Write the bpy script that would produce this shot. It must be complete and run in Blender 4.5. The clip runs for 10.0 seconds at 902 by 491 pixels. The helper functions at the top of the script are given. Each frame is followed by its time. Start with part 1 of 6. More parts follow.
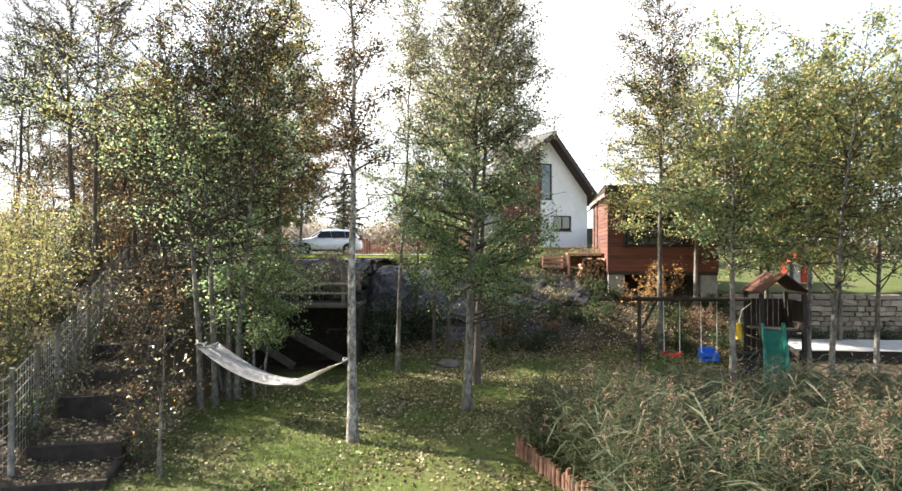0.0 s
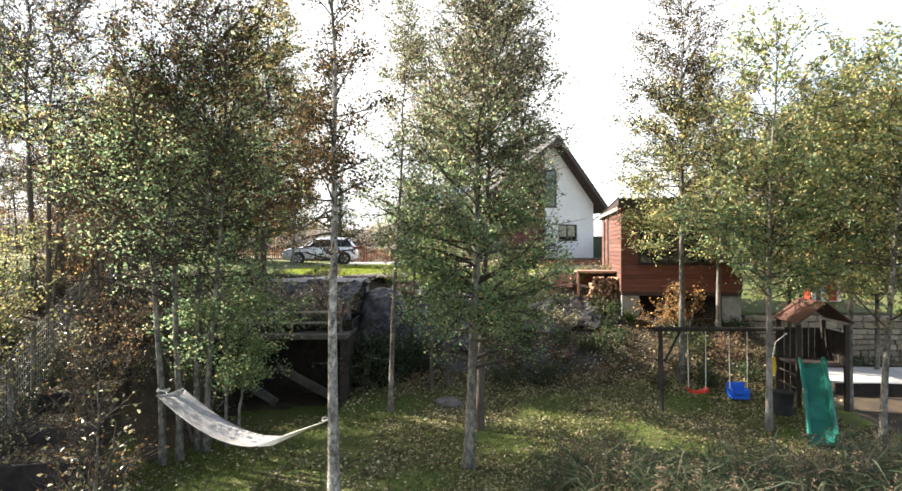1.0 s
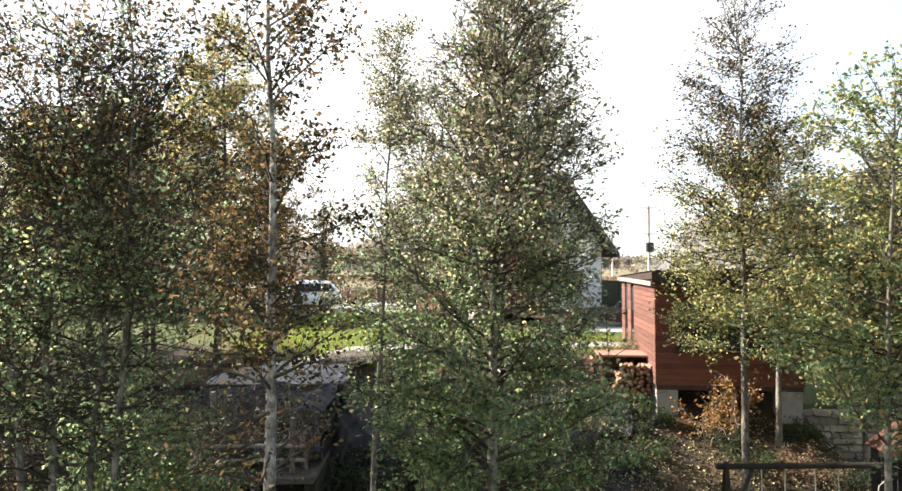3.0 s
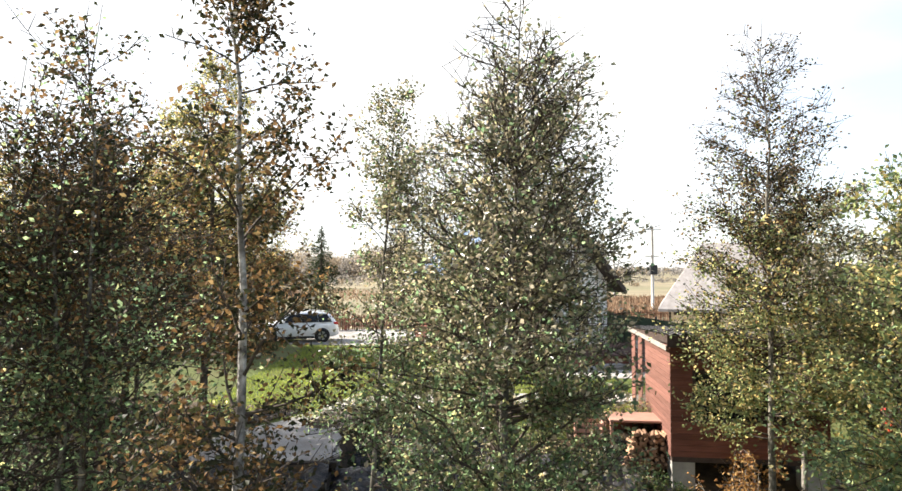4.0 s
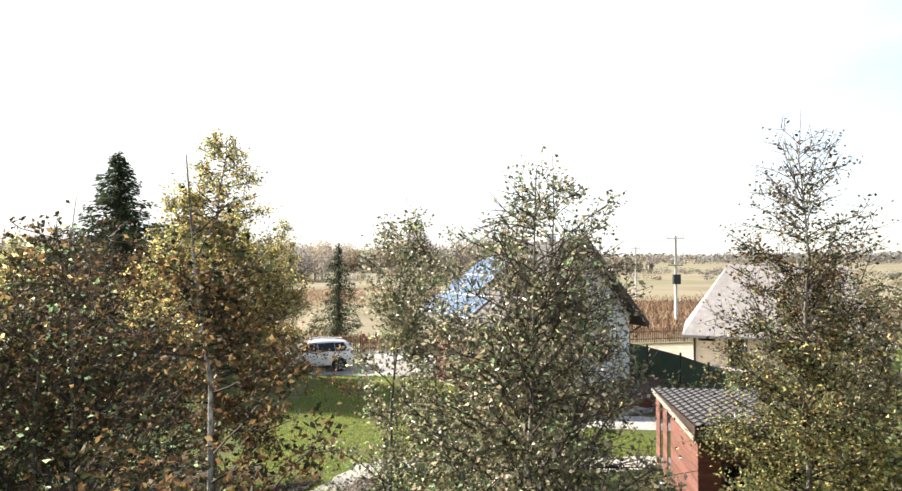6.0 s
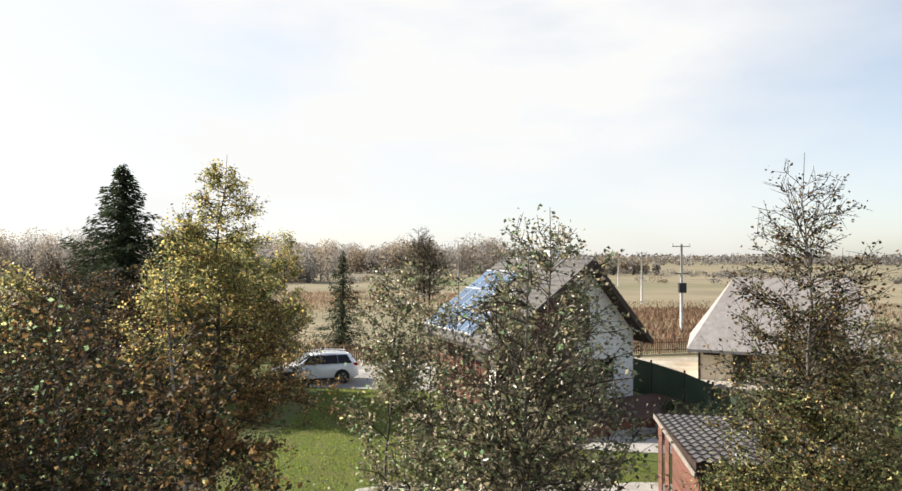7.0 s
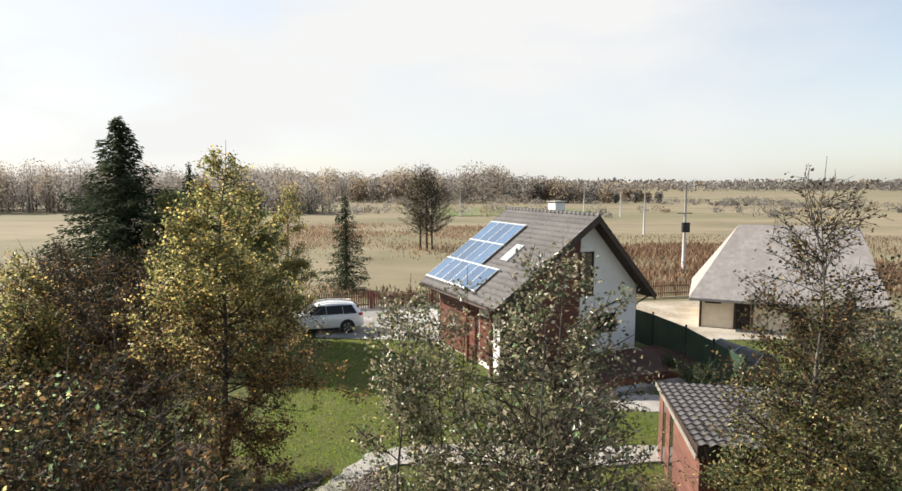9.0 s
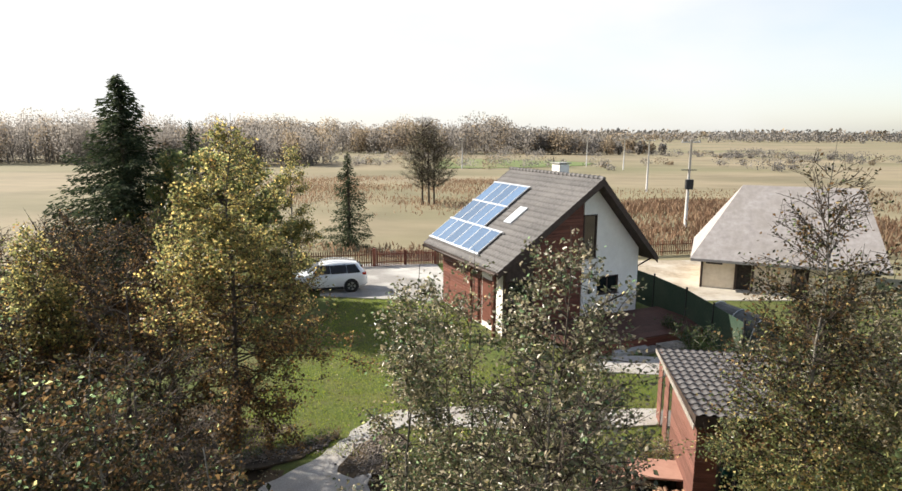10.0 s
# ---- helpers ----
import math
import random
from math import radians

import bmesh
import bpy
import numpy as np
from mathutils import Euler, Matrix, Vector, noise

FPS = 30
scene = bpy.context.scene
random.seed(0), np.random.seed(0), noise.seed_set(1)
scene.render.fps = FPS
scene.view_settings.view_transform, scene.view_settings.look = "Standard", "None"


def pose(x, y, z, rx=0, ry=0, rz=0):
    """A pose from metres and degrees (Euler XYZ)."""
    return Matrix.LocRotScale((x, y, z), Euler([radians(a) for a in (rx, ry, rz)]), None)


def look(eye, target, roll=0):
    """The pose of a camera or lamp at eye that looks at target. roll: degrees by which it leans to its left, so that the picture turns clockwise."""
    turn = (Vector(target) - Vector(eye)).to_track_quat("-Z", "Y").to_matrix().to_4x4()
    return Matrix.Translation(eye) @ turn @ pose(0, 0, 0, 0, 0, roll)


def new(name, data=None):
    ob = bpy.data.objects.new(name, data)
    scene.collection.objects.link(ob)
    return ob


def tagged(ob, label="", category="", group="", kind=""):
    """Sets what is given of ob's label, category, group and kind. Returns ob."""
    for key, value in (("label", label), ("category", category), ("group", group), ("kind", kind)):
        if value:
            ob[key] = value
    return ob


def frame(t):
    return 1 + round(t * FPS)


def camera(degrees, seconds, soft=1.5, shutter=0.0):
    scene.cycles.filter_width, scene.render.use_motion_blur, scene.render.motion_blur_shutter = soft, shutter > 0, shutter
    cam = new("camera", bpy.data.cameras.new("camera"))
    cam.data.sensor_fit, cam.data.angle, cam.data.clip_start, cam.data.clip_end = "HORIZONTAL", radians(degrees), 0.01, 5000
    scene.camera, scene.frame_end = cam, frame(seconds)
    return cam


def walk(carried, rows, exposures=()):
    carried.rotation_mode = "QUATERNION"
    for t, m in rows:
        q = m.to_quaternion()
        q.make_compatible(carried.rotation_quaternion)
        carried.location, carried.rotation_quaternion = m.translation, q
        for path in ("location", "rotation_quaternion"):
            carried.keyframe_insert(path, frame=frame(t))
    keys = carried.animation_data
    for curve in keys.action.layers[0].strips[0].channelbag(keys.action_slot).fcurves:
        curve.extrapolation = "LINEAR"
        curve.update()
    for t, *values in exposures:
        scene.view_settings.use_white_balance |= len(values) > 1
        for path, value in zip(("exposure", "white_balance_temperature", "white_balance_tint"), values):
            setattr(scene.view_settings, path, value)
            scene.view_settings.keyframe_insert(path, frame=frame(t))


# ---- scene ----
cam = camera(72.0, 10.0)
PATH = [
    (0, (0.0, 0.0, 3.372), (0.0, 2.0, 3.387), 0.1),
    (0.5, (0.005, 0.83, 3.616), (0.004, 2.83, 3.629), 0.1),
    (1, (0.012, 1.722, 3.979), (0.012, 3.722, 3.993), 0.0),
    (1.5, (0.002, 2.605, 4.429), (0.003, 4.605, 4.44), 0.1),
    (2, (-0.033, 3.465, 4.923), (-0.03, 5.465, 4.934), 0.4),
    (2.1, (-0.043, 3.652, 5.05), (-0.039, 5.652, 5.056), 0.3),
    (2.2, (-0.057, 3.83, 5.155), (-0.048, 5.83, 5.173), 0.2),
    (3.3, (-0.221, 5.735, 6.154), (-0.176, 7.734, 6.214), -0.0),
    (3.5, (-0.234, 5.964, 6.425), (-0.184, 7.963, 6.49), 0.2),
    (4, (-0.221, 6.248, 7.109), (-0.185, 8.246, 7.193), 0.2),
    (4.5, (-0.211, 6.399, 7.78), (-0.194, 8.397, 7.852), 0.9),
    (5, (-0.198, 6.516, 8.378), (-0.2, 8.515, 8.445), 0.8),
    (5.5, (-0.155, 6.7, 8.916), (-0.171, 8.699, 8.969), 0.3),
    (6, (-0.092, 6.862, 9.425), (-0.12, 8.861, 9.467), -0.1),
    (6.1, (-0.078, 6.868, 9.488), (-0.106, 8.868, 9.53), 0.1),
    (7.3, (0.084, 7.014, 10.391), (0.032, 9.013, 10.427), 0.1),
    (7.5, (0.091, 7.062, 10.488), (0.042, 9.062, 10.517), -0.1),
    (8, (0.056, 7.155, 10.918), (0.004, 9.154, 10.883), -0.1),
    (8.5, (-0.006, 7.2, 11.419), (-0.059, 9.195, 11.293), -0.0),
    (9, (-0.072, 7.232, 11.641), (-0.124, 9.221, 11.441), 0.0),
    (9.5, (-0.127, 7.23, 11.922), (-0.181, 9.21, 11.642), 0.1),
    (10, (-0.182, 7.23, 12.208), (-0.237, 9.197, 11.85), 0.2),
]
walk(cam, [(t, look(eye, target, roll)) for t, eye, target, roll in PATH], [(0, 1.95), (2.2, 1.82), (4, 1.62), (6, 1.52), (7.3, 0.86), (9, 0.86), (10, 1.02)])

# ---- world, sun ----
SUN_AZ, SUN_EL = 68.0, 33.0   # degrees to the left of +y, and above the horizon
world = bpy.data.worlds.new("sky")
scene.world = world
world.use_nodes = True
wn = world.node_tree.nodes
wn.clear()
sky = wn.new("ShaderNodeTexSky")
sky.sky_type = 'NISHITA'
sky.sun_disc = False
sky.sun_elevation, sky.sun_rotation = radians(SUN_EL), radians(-SUN_AZ)
sky.air_density, sky.dust_density, sky.ozone_density = 1.0, 1.0, 1.5
bg = wn.new("ShaderNodeBackground")
bg.inputs["Strength"].default_value = 0.10
# a thin bright veil of high cloud over the blue
veil, veil_noise, veil_map, veil_ramp = wn.new("ShaderNodeMix"), wn.new("ShaderNodeTexNoise"), wn.new("ShaderNodeMapping"), wn.new("ShaderNodeValToRGB")
veil.data_type = 'RGBA'
veil.inputs["B"].default_value = (5.1, 5.1, 5.05, 1)
wl = world.node_tree.links
wl.new(wn.new("ShaderNodeTexCoord").outputs["Generated"], veil_map.inputs["Vector"])
veil_map.inputs["Scale"].default_value = (1.0, 1.0, 3.0)
veil_noise.inputs["Scale"].default_value, veil_noise.inputs["Detail"].default_value = 2.2, 7
wl.new(veil_map.outputs[0], veil_noise.inputs["Vector"])
veil_ramp.color_ramp.elements[0].position, veil_ramp.color_ramp.elements[1].position = 0.30, 0.62
veil_ramp.color_ramp.elements[0].color, veil_ramp.color_ramp.elements[1].color = (0.45, 0.45, 0.45, 1), (0.85, 0.85, 0.85, 1)
wl.new(veil_noise.outputs["Fac"], veil_ramp.inputs["Fac"])
glow, glow_map, glow_mul = wn.new("ShaderNodeVectorMath"), wn.new("ShaderNodeMapRange"), wn.new("ShaderNodeMath")
glow.operation, glow_mul.operation = 'DOT_PRODUCT', 'MULTIPLY'
glow.inputs[1].default_value = (-math.sin(radians(SUN_AZ)) * math.cos(radians(SUN_EL)), math.cos(radians(SUN_AZ)) * math.cos(radians(SUN_EL)), math.sin(radians(SUN_EL)))
glow_map.inputs["From Min"].default_value, glow_map.inputs["From Max"].default_value = -0.5, 0.3
glow_map.inputs["To Min"].default_value, glow_map.inputs["To Max"].default_value = 0.22, 1.3
wl.new(veil_map.inputs["Vector"].links[0].from_socket, glow.inputs[0])
wl.new(glow.outputs["Value"], glow_map.inputs["Value"])
wl.new(glow_map.outputs["Result"], glow_mul.inputs[0])
wl.new(veil_ramp.outputs["Color"], glow_mul.inputs[1])
# the veil is thick towards the horizon and thins out overhead
veil_xyz, veil_el, veil_thin = wn.new("ShaderNodeSeparateXYZ"), wn.new("ShaderNodeMapRange"), wn.new("ShaderNodeMath")
wl.new(veil_map.inputs["Vector"].links[0].from_socket, veil_xyz.inputs[0])
veil_el.inputs["From Min"].default_value, veil_el.inputs["From Max"].default_value = 0.40, 0.90
veil_el.inputs["To Min"].default_value, veil_el.inputs["To Max"].default_value = 1.0, 0.08
wl.new(veil_xyz.outputs["Z"], veil_el.inputs["Value"])
veil_thin.operation = 'MULTIPLY'
wl.new(glow_mul.outputs[0], veil_thin.inputs[0])
wl.new(veil_el.outputs["Result"], veil_thin.inputs[1])
wl.new(veil_thin.outputs[0], veil.inputs["Factor"])
wl.new(sky.outputs[0], veil.inputs["A"])
wo = wn.new("ShaderNodeOutputWorld")
wl.new(veil.outputs["Result"], bg.inputs[0])
world.node_tree.links.new(bg.outputs[0], wo.inputs[0])
sun_dir = Vector((-math.sin(radians(SUN_AZ)) * math.cos(radians(SUN_EL)), math.cos(radians(SUN_AZ)) * math.cos(radians(SUN_EL)), math.sin(radians(SUN_EL))))
sun = new("sun", bpy.data.lights.new("sun", 'SUN'))
sun.data.energy, sun.data.angle, sun.data.color = 5.0, radians(0.6), (1.0, 0.93, 0.82)
sun.matrix_world = look(sun_dir * 100, (0, 0, 0))


# ---- materials ----
def surf(name, c1, c2, scale=3.0, rough=0.8, bump=0.2, bscale=None, metal=0.0, vary=0.0, vary_by="", detail=6.0, spec=0.3, stretch=(1, 1, 1), c3=None, c3_scale=0.6, c3_amount=0.5):
    """A surface whose colour wanders between c1 and c2 at one scale and towards c3 in larger stains."""
    m = bpy.data.materials.new(name)
    m.use_nodes = True
    n, l = m.node_tree.nodes, m.node_tree.links
    b = n["Principled BSDF"]
    tc, mp = n.new("ShaderNodeTexCoord"), n.new("ShaderNodeMapping")
    mp.inputs["Scale"].default_value = stretch
    l.new(tc.outputs["Object"], mp.inputs["Vector"])
    no = n.new("ShaderNodeTexNoise")
    no.inputs["Scale"].default_value, no.inputs["Detail"].default_value, no.inputs["Roughness"].default_value = scale, detail, 0.65
    l.new(mp.outputs[0], no.inputs["Vector"])
    r = n.new("ShaderNodeValToRGB")
    r.color_ramp.elements[0].position, r.color_ramp.elements[1].position = 0.32, 0.68
    r.color_ramp.elements[0].color, r.color_ramp.elements[1].color = (*c1, 1), (*c2, 1)
    l.new(no.outputs["Fac"], r.inputs["Fac"])
    out = r.outputs["Color"]
    if c3:
        n2, r2, mx = n.new("ShaderNodeTexNoise"), n.new("ShaderNodeValToRGB"), n.new("ShaderNodeMix")
        n2.inputs["Scale"].default_value, n2.inputs["Detail"].default_value = c3_scale, 4
        l.new(mp.outputs[0], n2.inputs["Vector"])
        r2.color_ramp.elements[0].position, r2.color_ramp.elements[1].position = 0.42, 0.66
        r2.color_ramp.elements[1].color = (c3_amount,) * 3 + (1,)
        l.new(n2.outputs["Fac"], r2.inputs["Fac"])
        mx.data_type = 'RGBA'
        l.new(r2.outputs["Color"], mx.inputs["Factor"])
        l.new(out, mx.inputs["A"])
        mx.inputs["B"].default_value = (*c3, 1)
        out = mx.outputs["Result"]
    if vary:
        hs = n.new("ShaderNodeHueSaturation")
        if vary_by == "island":
            src = n.new("ShaderNodeNewGeometry").outputs["Random Per Island"]
        else:
            src = n.new("ShaderNodeObjectInfo").outputs["Random"]
        mr = n.new("ShaderNodeMapRange")
        mr.inputs["To Min"].default_value, mr.inputs["To Max"].default_value = 1 - vary, 1 + vary
        l.new(src, mr.inputs["Value"])
        l.new(mr.outputs[0], hs.inputs["Value"])
        l.new(out, hs.inputs["Color"])
        out = hs.outputs["Color"]
    l.new(out, b.inputs["Base Color"])
    b.inputs["Roughness"].default_value, b.inputs["Metallic"].default_value = rough, metal
    b.inputs["Specular IOR Level"].default_value = spec
    if bump:
        nb, bp = n.new("ShaderNodeTexNoise"), n.new("ShaderNodeBump")
        nb.inputs["Scale"].default_value, nb.inputs["Detail"].default_value = bscale or scale * 4, 5
        l.new(mp.outputs[0], nb.inputs["Vector"])
        bp.inputs["Strength"].default_value, bp.inputs["Distance"].default_value = bump, 0.03
        l.new(nb.outputs["Fac"], bp.inputs["Height"])
        l.new(bp.outputs["Normal"], b.inputs["Normal"])
    return m


def leaf_mat(name, colours, trans=0.5, rough=0.4, spec=0.35, boost=1.9):
    """Leaves: each one takes a colour of its own, light passes through them."""
    m = bpy.data.materials.new(name)
    m.use_nodes = True
    n, l = m.node_tree.nodes, m.node_tree.links
    b, o = n["Principled BSDF"], n["Material Output"]
    g, r = n.new("ShaderNodeNewGeometry"), n.new("ShaderNodeValToRGB")
    l.new(g.outputs["Random Per Island"], r.inputs["Fac"])
    e = r.color_ramp.elements
    for k, (p, c) in enumerate(colours):
        if k > 1:
            e.new(p)
        e[k].position, e[k].color = p, (*c, 1)
    l.new(r.outputs["Color"], b.inputs["Base Color"])
    b.inputs["Roughness"].default_value, b.inputs["Specular IOR Level"].default_value = rough, spec
    t, mx, hs = n.new("ShaderNodeBsdfTranslucent"), n.new("ShaderNodeMixShader"), n.new("ShaderNodeHueSaturation")
    hs.inputs["Saturation"].default_value, hs.inputs["Value"].default_value = 0.94, boost
    l.new(r.outputs["Color"], hs.inputs["Color"])
    l.new(hs.outputs["Color"], t.inputs["Color"])
    mx.inputs[0].default_value = trans
    l.new(b.outputs[0], mx.inputs[1])
    l.new(t.outputs[0], mx.inputs[2])
    l.new(mx.outputs[0], o.inputs["Surface"])
    return m


def glass_mat(name, tint, rough=0.03, coat=0.3):
    m = bpy.data.materials.new(name)
    m.use_nodes = True
    b = m.node_tree.nodes["Principled BSDF"]
    b.inputs["Base Color"].default_value = (*tint, 1)
    b.inputs["Roughness"].default_value, b.inputs["Specular IOR Level"].default_value = rough, 0.8
    b.inputs["Coat Weight"].default_value, b.inputs["Coat Roughness"].default_value = coat, 0.02
    return m


M = dict(
    bark=surf("alder_bark", (0.03, 0.026, 0.021), (0.36, 0.325, 0.27), 14, 0.9, 1.0, 36, stretch=(1, 1, 0.5), c3=(0.035, 0.034, 0.026), c3_scale=3.0, c3_amount=0.8),
    bark_pale=surf("pale_bark", (0.08, 0.07, 0.058), (0.33, 0.30, 0.26), 9, 0.9, 0.8, 26, stretch=(1, 1, 0.5), c3=(0.08, 0.068, 0.055), c3_scale=2.2, c3_amount=0.7),
    bark_mottled=surf("mottled_pale_bark", (0.03, 0.026, 0.022), (0.62, 0.58, 0.52), 16, 0.9, 1.0, 40, stretch=(1, 1, 0.7), c3=(0.06, 0.05, 0.04), c3_scale=3.2, c3_amount=0.9),
    bark_dark=surf("dark_bark", (0.05, 0.04, 0.032), (0.13, 0.105, 0.08), 8, 0.9, 0.6, 25, stretch=(1, 1, 0.3)),
    limb=surf("limb_bark", (0.024, 0.018, 0.014), (0.085, 0.064, 0.048), 7, 0.9, 0.4, 22, stretch=(1, 1, 0.5)),
    shedside=surf("weathered_red_pine", (0.13, 0.055, 0.039), (0.20, 0.092, 0.07), 5, 0.7, 0.25, 40, stretch=(0.25, 0.25, 3), vary=0.2),
    twig=surf("grey_twig", (0.16, 0.14, 0.12), (0.30, 0.27, 0.235), 8, 0.9, 0.2),
    grass=surf("lawn_turf", (0.035, 0.055, 0.010), (0.115, 0.14, 0.022), 9, 0.9, 0.5, 60, c3=(0.12, 0.10, 0.04), c3_scale=0.7, c3_amount=0.55),
    field=surf("meadow", (0.15, 0.125, 0.075), (0.31, 0.25, 0.16), 0.055, 0.95, 0.4, 3, detail=9.0, stretch=(0.45, 1, 1), c3=(0.155, 0.155, 0.075), c3_scale=0.016, c3_amount=0.8),
    crop=surf("winter_crop", (0.10, 0.14, 0.04), (0.16, 0.20, 0.07), 0.3, 0.95, 0.2, 4, c3=(0.22, 0.19, 0.11), c3_scale=0.05, c3_amount=0.7),
    soil=surf("leafy_soil", (0.022, 0.017, 0.012), (0.075, 0.055, 0.037), 5, 0.95, 0.8, 30, c3=(0.15, 0.10, 0.05), c3_scale=1.2),
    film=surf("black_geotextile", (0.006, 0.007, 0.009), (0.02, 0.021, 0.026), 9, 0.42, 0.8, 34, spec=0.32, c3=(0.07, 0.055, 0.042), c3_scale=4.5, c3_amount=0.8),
    gravel=surf("pale_gravel", (0.34, 0.31, 0.28), (0.55, 0.52, 0.48), 30, 0.95, 0.8, 70, c3=(0.24, 0.20, 0.16), c3_scale=0.9),
    concrete=surf("grey_concrete", (0.30, 0.29, 0.27), (0.44, 0.43, 0.40), 5, 0.9, 0.3, 40, c3=(0.18, 0.16, 0.13), c3_scale=1.4),
    plaster=surf("white_plaster", (0.75, 0.715, 0.66), (0.82, 0.79, 0.74), 4, 0.92, 0.12, 90, c3=(0.62, 0.59, 0.54), c3_scale=0.8, c3_amount=0.35),
    cream=surf("cream_plaster", (0.70, 0.58, 0.43), (0.82, 0.70, 0.55), 4, 0.92, 0.15, 80),
    redwood=surf("red_brown_board", (0.12, 0.042, 0.028), (0.205, 0.075, 0.05), 5, 0.6, 0.25, 40, stretch=(0.25, 0.25, 3), vary=0.22),
    palewood=surf("pale_red_pine", (0.35, 0.185, 0.135), (0.48, 0.275, 0.205), 5, 0.7, 0.25, 40, stretch=(0.25, 0.25, 3), vary=0.18),
    deckwood=surf("deck_board", (0.06, 0.026, 0.018), (0.11, 0.05, 0.035), 5, 0.75, 0.2, 30, stretch=(3, 0.3, 3), vary=0.2),
    greywood=surf("weathered_timber", (0.16, 0.14, 0.12), (0.32, 0.29, 0.25), 4, 0.9, 0.4, 40, stretch=(3, 3, 0.4), vary=0.2),
    darkgrey=surf("dark_weathered_timber", (0.07, 0.06, 0.052), (0.16, 0.145, 0.125), 4, 0.9, 0.4, 40, vary=0.2),
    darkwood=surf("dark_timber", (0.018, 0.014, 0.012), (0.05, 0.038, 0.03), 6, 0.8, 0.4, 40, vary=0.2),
    fencewood=surf("brown_fence_slat", (0.12, 0.06, 0.036), (0.21, 0.11, 0.07), 6, 0.8, 0.3, 40, vary=0.25),
    tile=surf("grey_brown_tile", (0.072, 0.067, 0.066), (0.145, 0.135, 0.131), 7, 0.7, 0.2, 40, vary=0.12, vary_by="island", c3=(0.16, 0.148, 0.14), c3_scale=0.7),
    fascia=surf("dark_brown_fascia", (0.035, 0.022, 0.018), (0.075, 0.05, 0.04), 5, 0.6, 0.2, 30),
    barnroof=surf("pale_fibre_sheet", (0.29, 0.26, 0.245), (0.41, 0.375, 0.355), 3, 0.9, 0.2, 20, c3=(0.27, 0.24, 0.21), c3_scale=0.9),
    panel=surf("solar_cell", (0.055, 0.105, 0.19), (0.085, 0.15, 0.25), 8, 0.25, 0.0, spec=1.0, vary=0.2),
    alu=surf("aluminium", (0.62, 0.63, 0.64), (0.74, 0.75, 0.76), 8, 0.35, 0.0, metal=0.8),
    metal_dark=surf("dark_metal", (0.02, 0.02, 0.022), (0.05, 0.05, 0.052), 8, 0.5, 0.1, metal=0.3),
    glass=glass_mat("dark_glass", (0.012, 0.014, 0.016)),
    car_glass=surf("tinted_car_glass", (0.005, 0.006, 0.007), (0.008, 0.009, 0.010), 3, 0.12, 0.0, spec=0.35),
    hardstand=surf("worn_grey_gravel", (0.20, 0.19, 0.175), (0.37, 0.345, 0.315), 18, 0.95, 0.8, 60, c3=(0.56, 0.54, 0.50), c3_scale=0.45, c3_amount=0.75),
    stone=surf("field_stone", (0.25, 0.20, 0.145), (0.46, 0.385, 0.29), 5, 0.9, 0.5, 30, vary=0.3),
    bedstone=surf("bed_stone", (0.10, 0.08, 0.065), (0.26, 0.22, 0.18), 9, 0.9, 0.3, 30, vary=0.5, vary_by="island"),
    log=surf("split_firewood", (0.22, 0.12, 0.07), (0.42, 0.26, 0.16), 6, 0.85, 0.4, 30, vary=0.35),
    rope=surf("cotton_rope", (0.55, 0.51, 0.44), (0.70, 0.66, 0.58), 20, 0.95, 0.3, 80),
    cloth=surf("cream_canvas", (0.30, 0.28, 0.26), (0.46, 0.43, 0.40), 14, 0.95, 0.8, 40, c3=(0.24, 0.22, 0.21), c3_scale=5),
    green_plastic=surf("green_plastic", (0.012, 0.10, 0.075), (0.03, 0.17, 0.13), 3, 0.4, 0.05),
    red_plastic=surf("red_plastic", (0.55, 0.03, 0.02), (0.65, 0.05, 0.03), 3, 0.4, 0.0),
    blue_plastic=surf("blue_plastic", (0.015, 0.10, 0.55), (0.03, 0.15, 0.65), 3, 0.4, 0.0),
    yellow_plastic=surf("yellow_plastic", (0.70, 0.42, 0.03), (0.8, 0.5, 0.05), 3, 0.4, 0.0),
    green_mesh=surf("green_screen", (0.020, 0.042, 0.026), (0.044, 0.072, 0.046), 12, 0.8, 0.2, 60, c3=(0.07, 0.085, 0.055), c3_scale=0.8, c3_amount=0.5),
    tarp=surf("dark_tarpaulin", (0.012, 0.016, 0.016), (0.035, 0.042, 0.042), 7, 0.5, 0.7, 14, spec=0.4, c3=(0.09, 0.10, 0.095), c3_scale=2.2, c3_amount=0.5),
    yard=surf("damp_sandy_yard", (0.24, 0.20, 0.145), (0.40, 0.34, 0.26), 3, 0.9, 0.6, 50, c3=(0.50, 0.46, 0.39), c3_scale=0.5, c3_amount=0.7),
    carpaint=glass_mat("white_car_paint", (0.78, 0.79, 0.80), 0.25, 1.0),
    rubber=surf("tyre_rubber", (0.015, 0.015, 0.015), (0.03, 0.03, 0.03), 8, 0.85, 0.2),
    rim=surf("alloy_rim", (0.30, 0.30, 0.31), (0.45, 0.45, 0.46), 8, 0.3, 0.0, metal=0.9),
    red_glass=surf("red_lamp_glass", (0.35, 0.01, 0.01), (0.45, 0.02, 0.015), 6, 0.15, 0.0, spec=0.8),
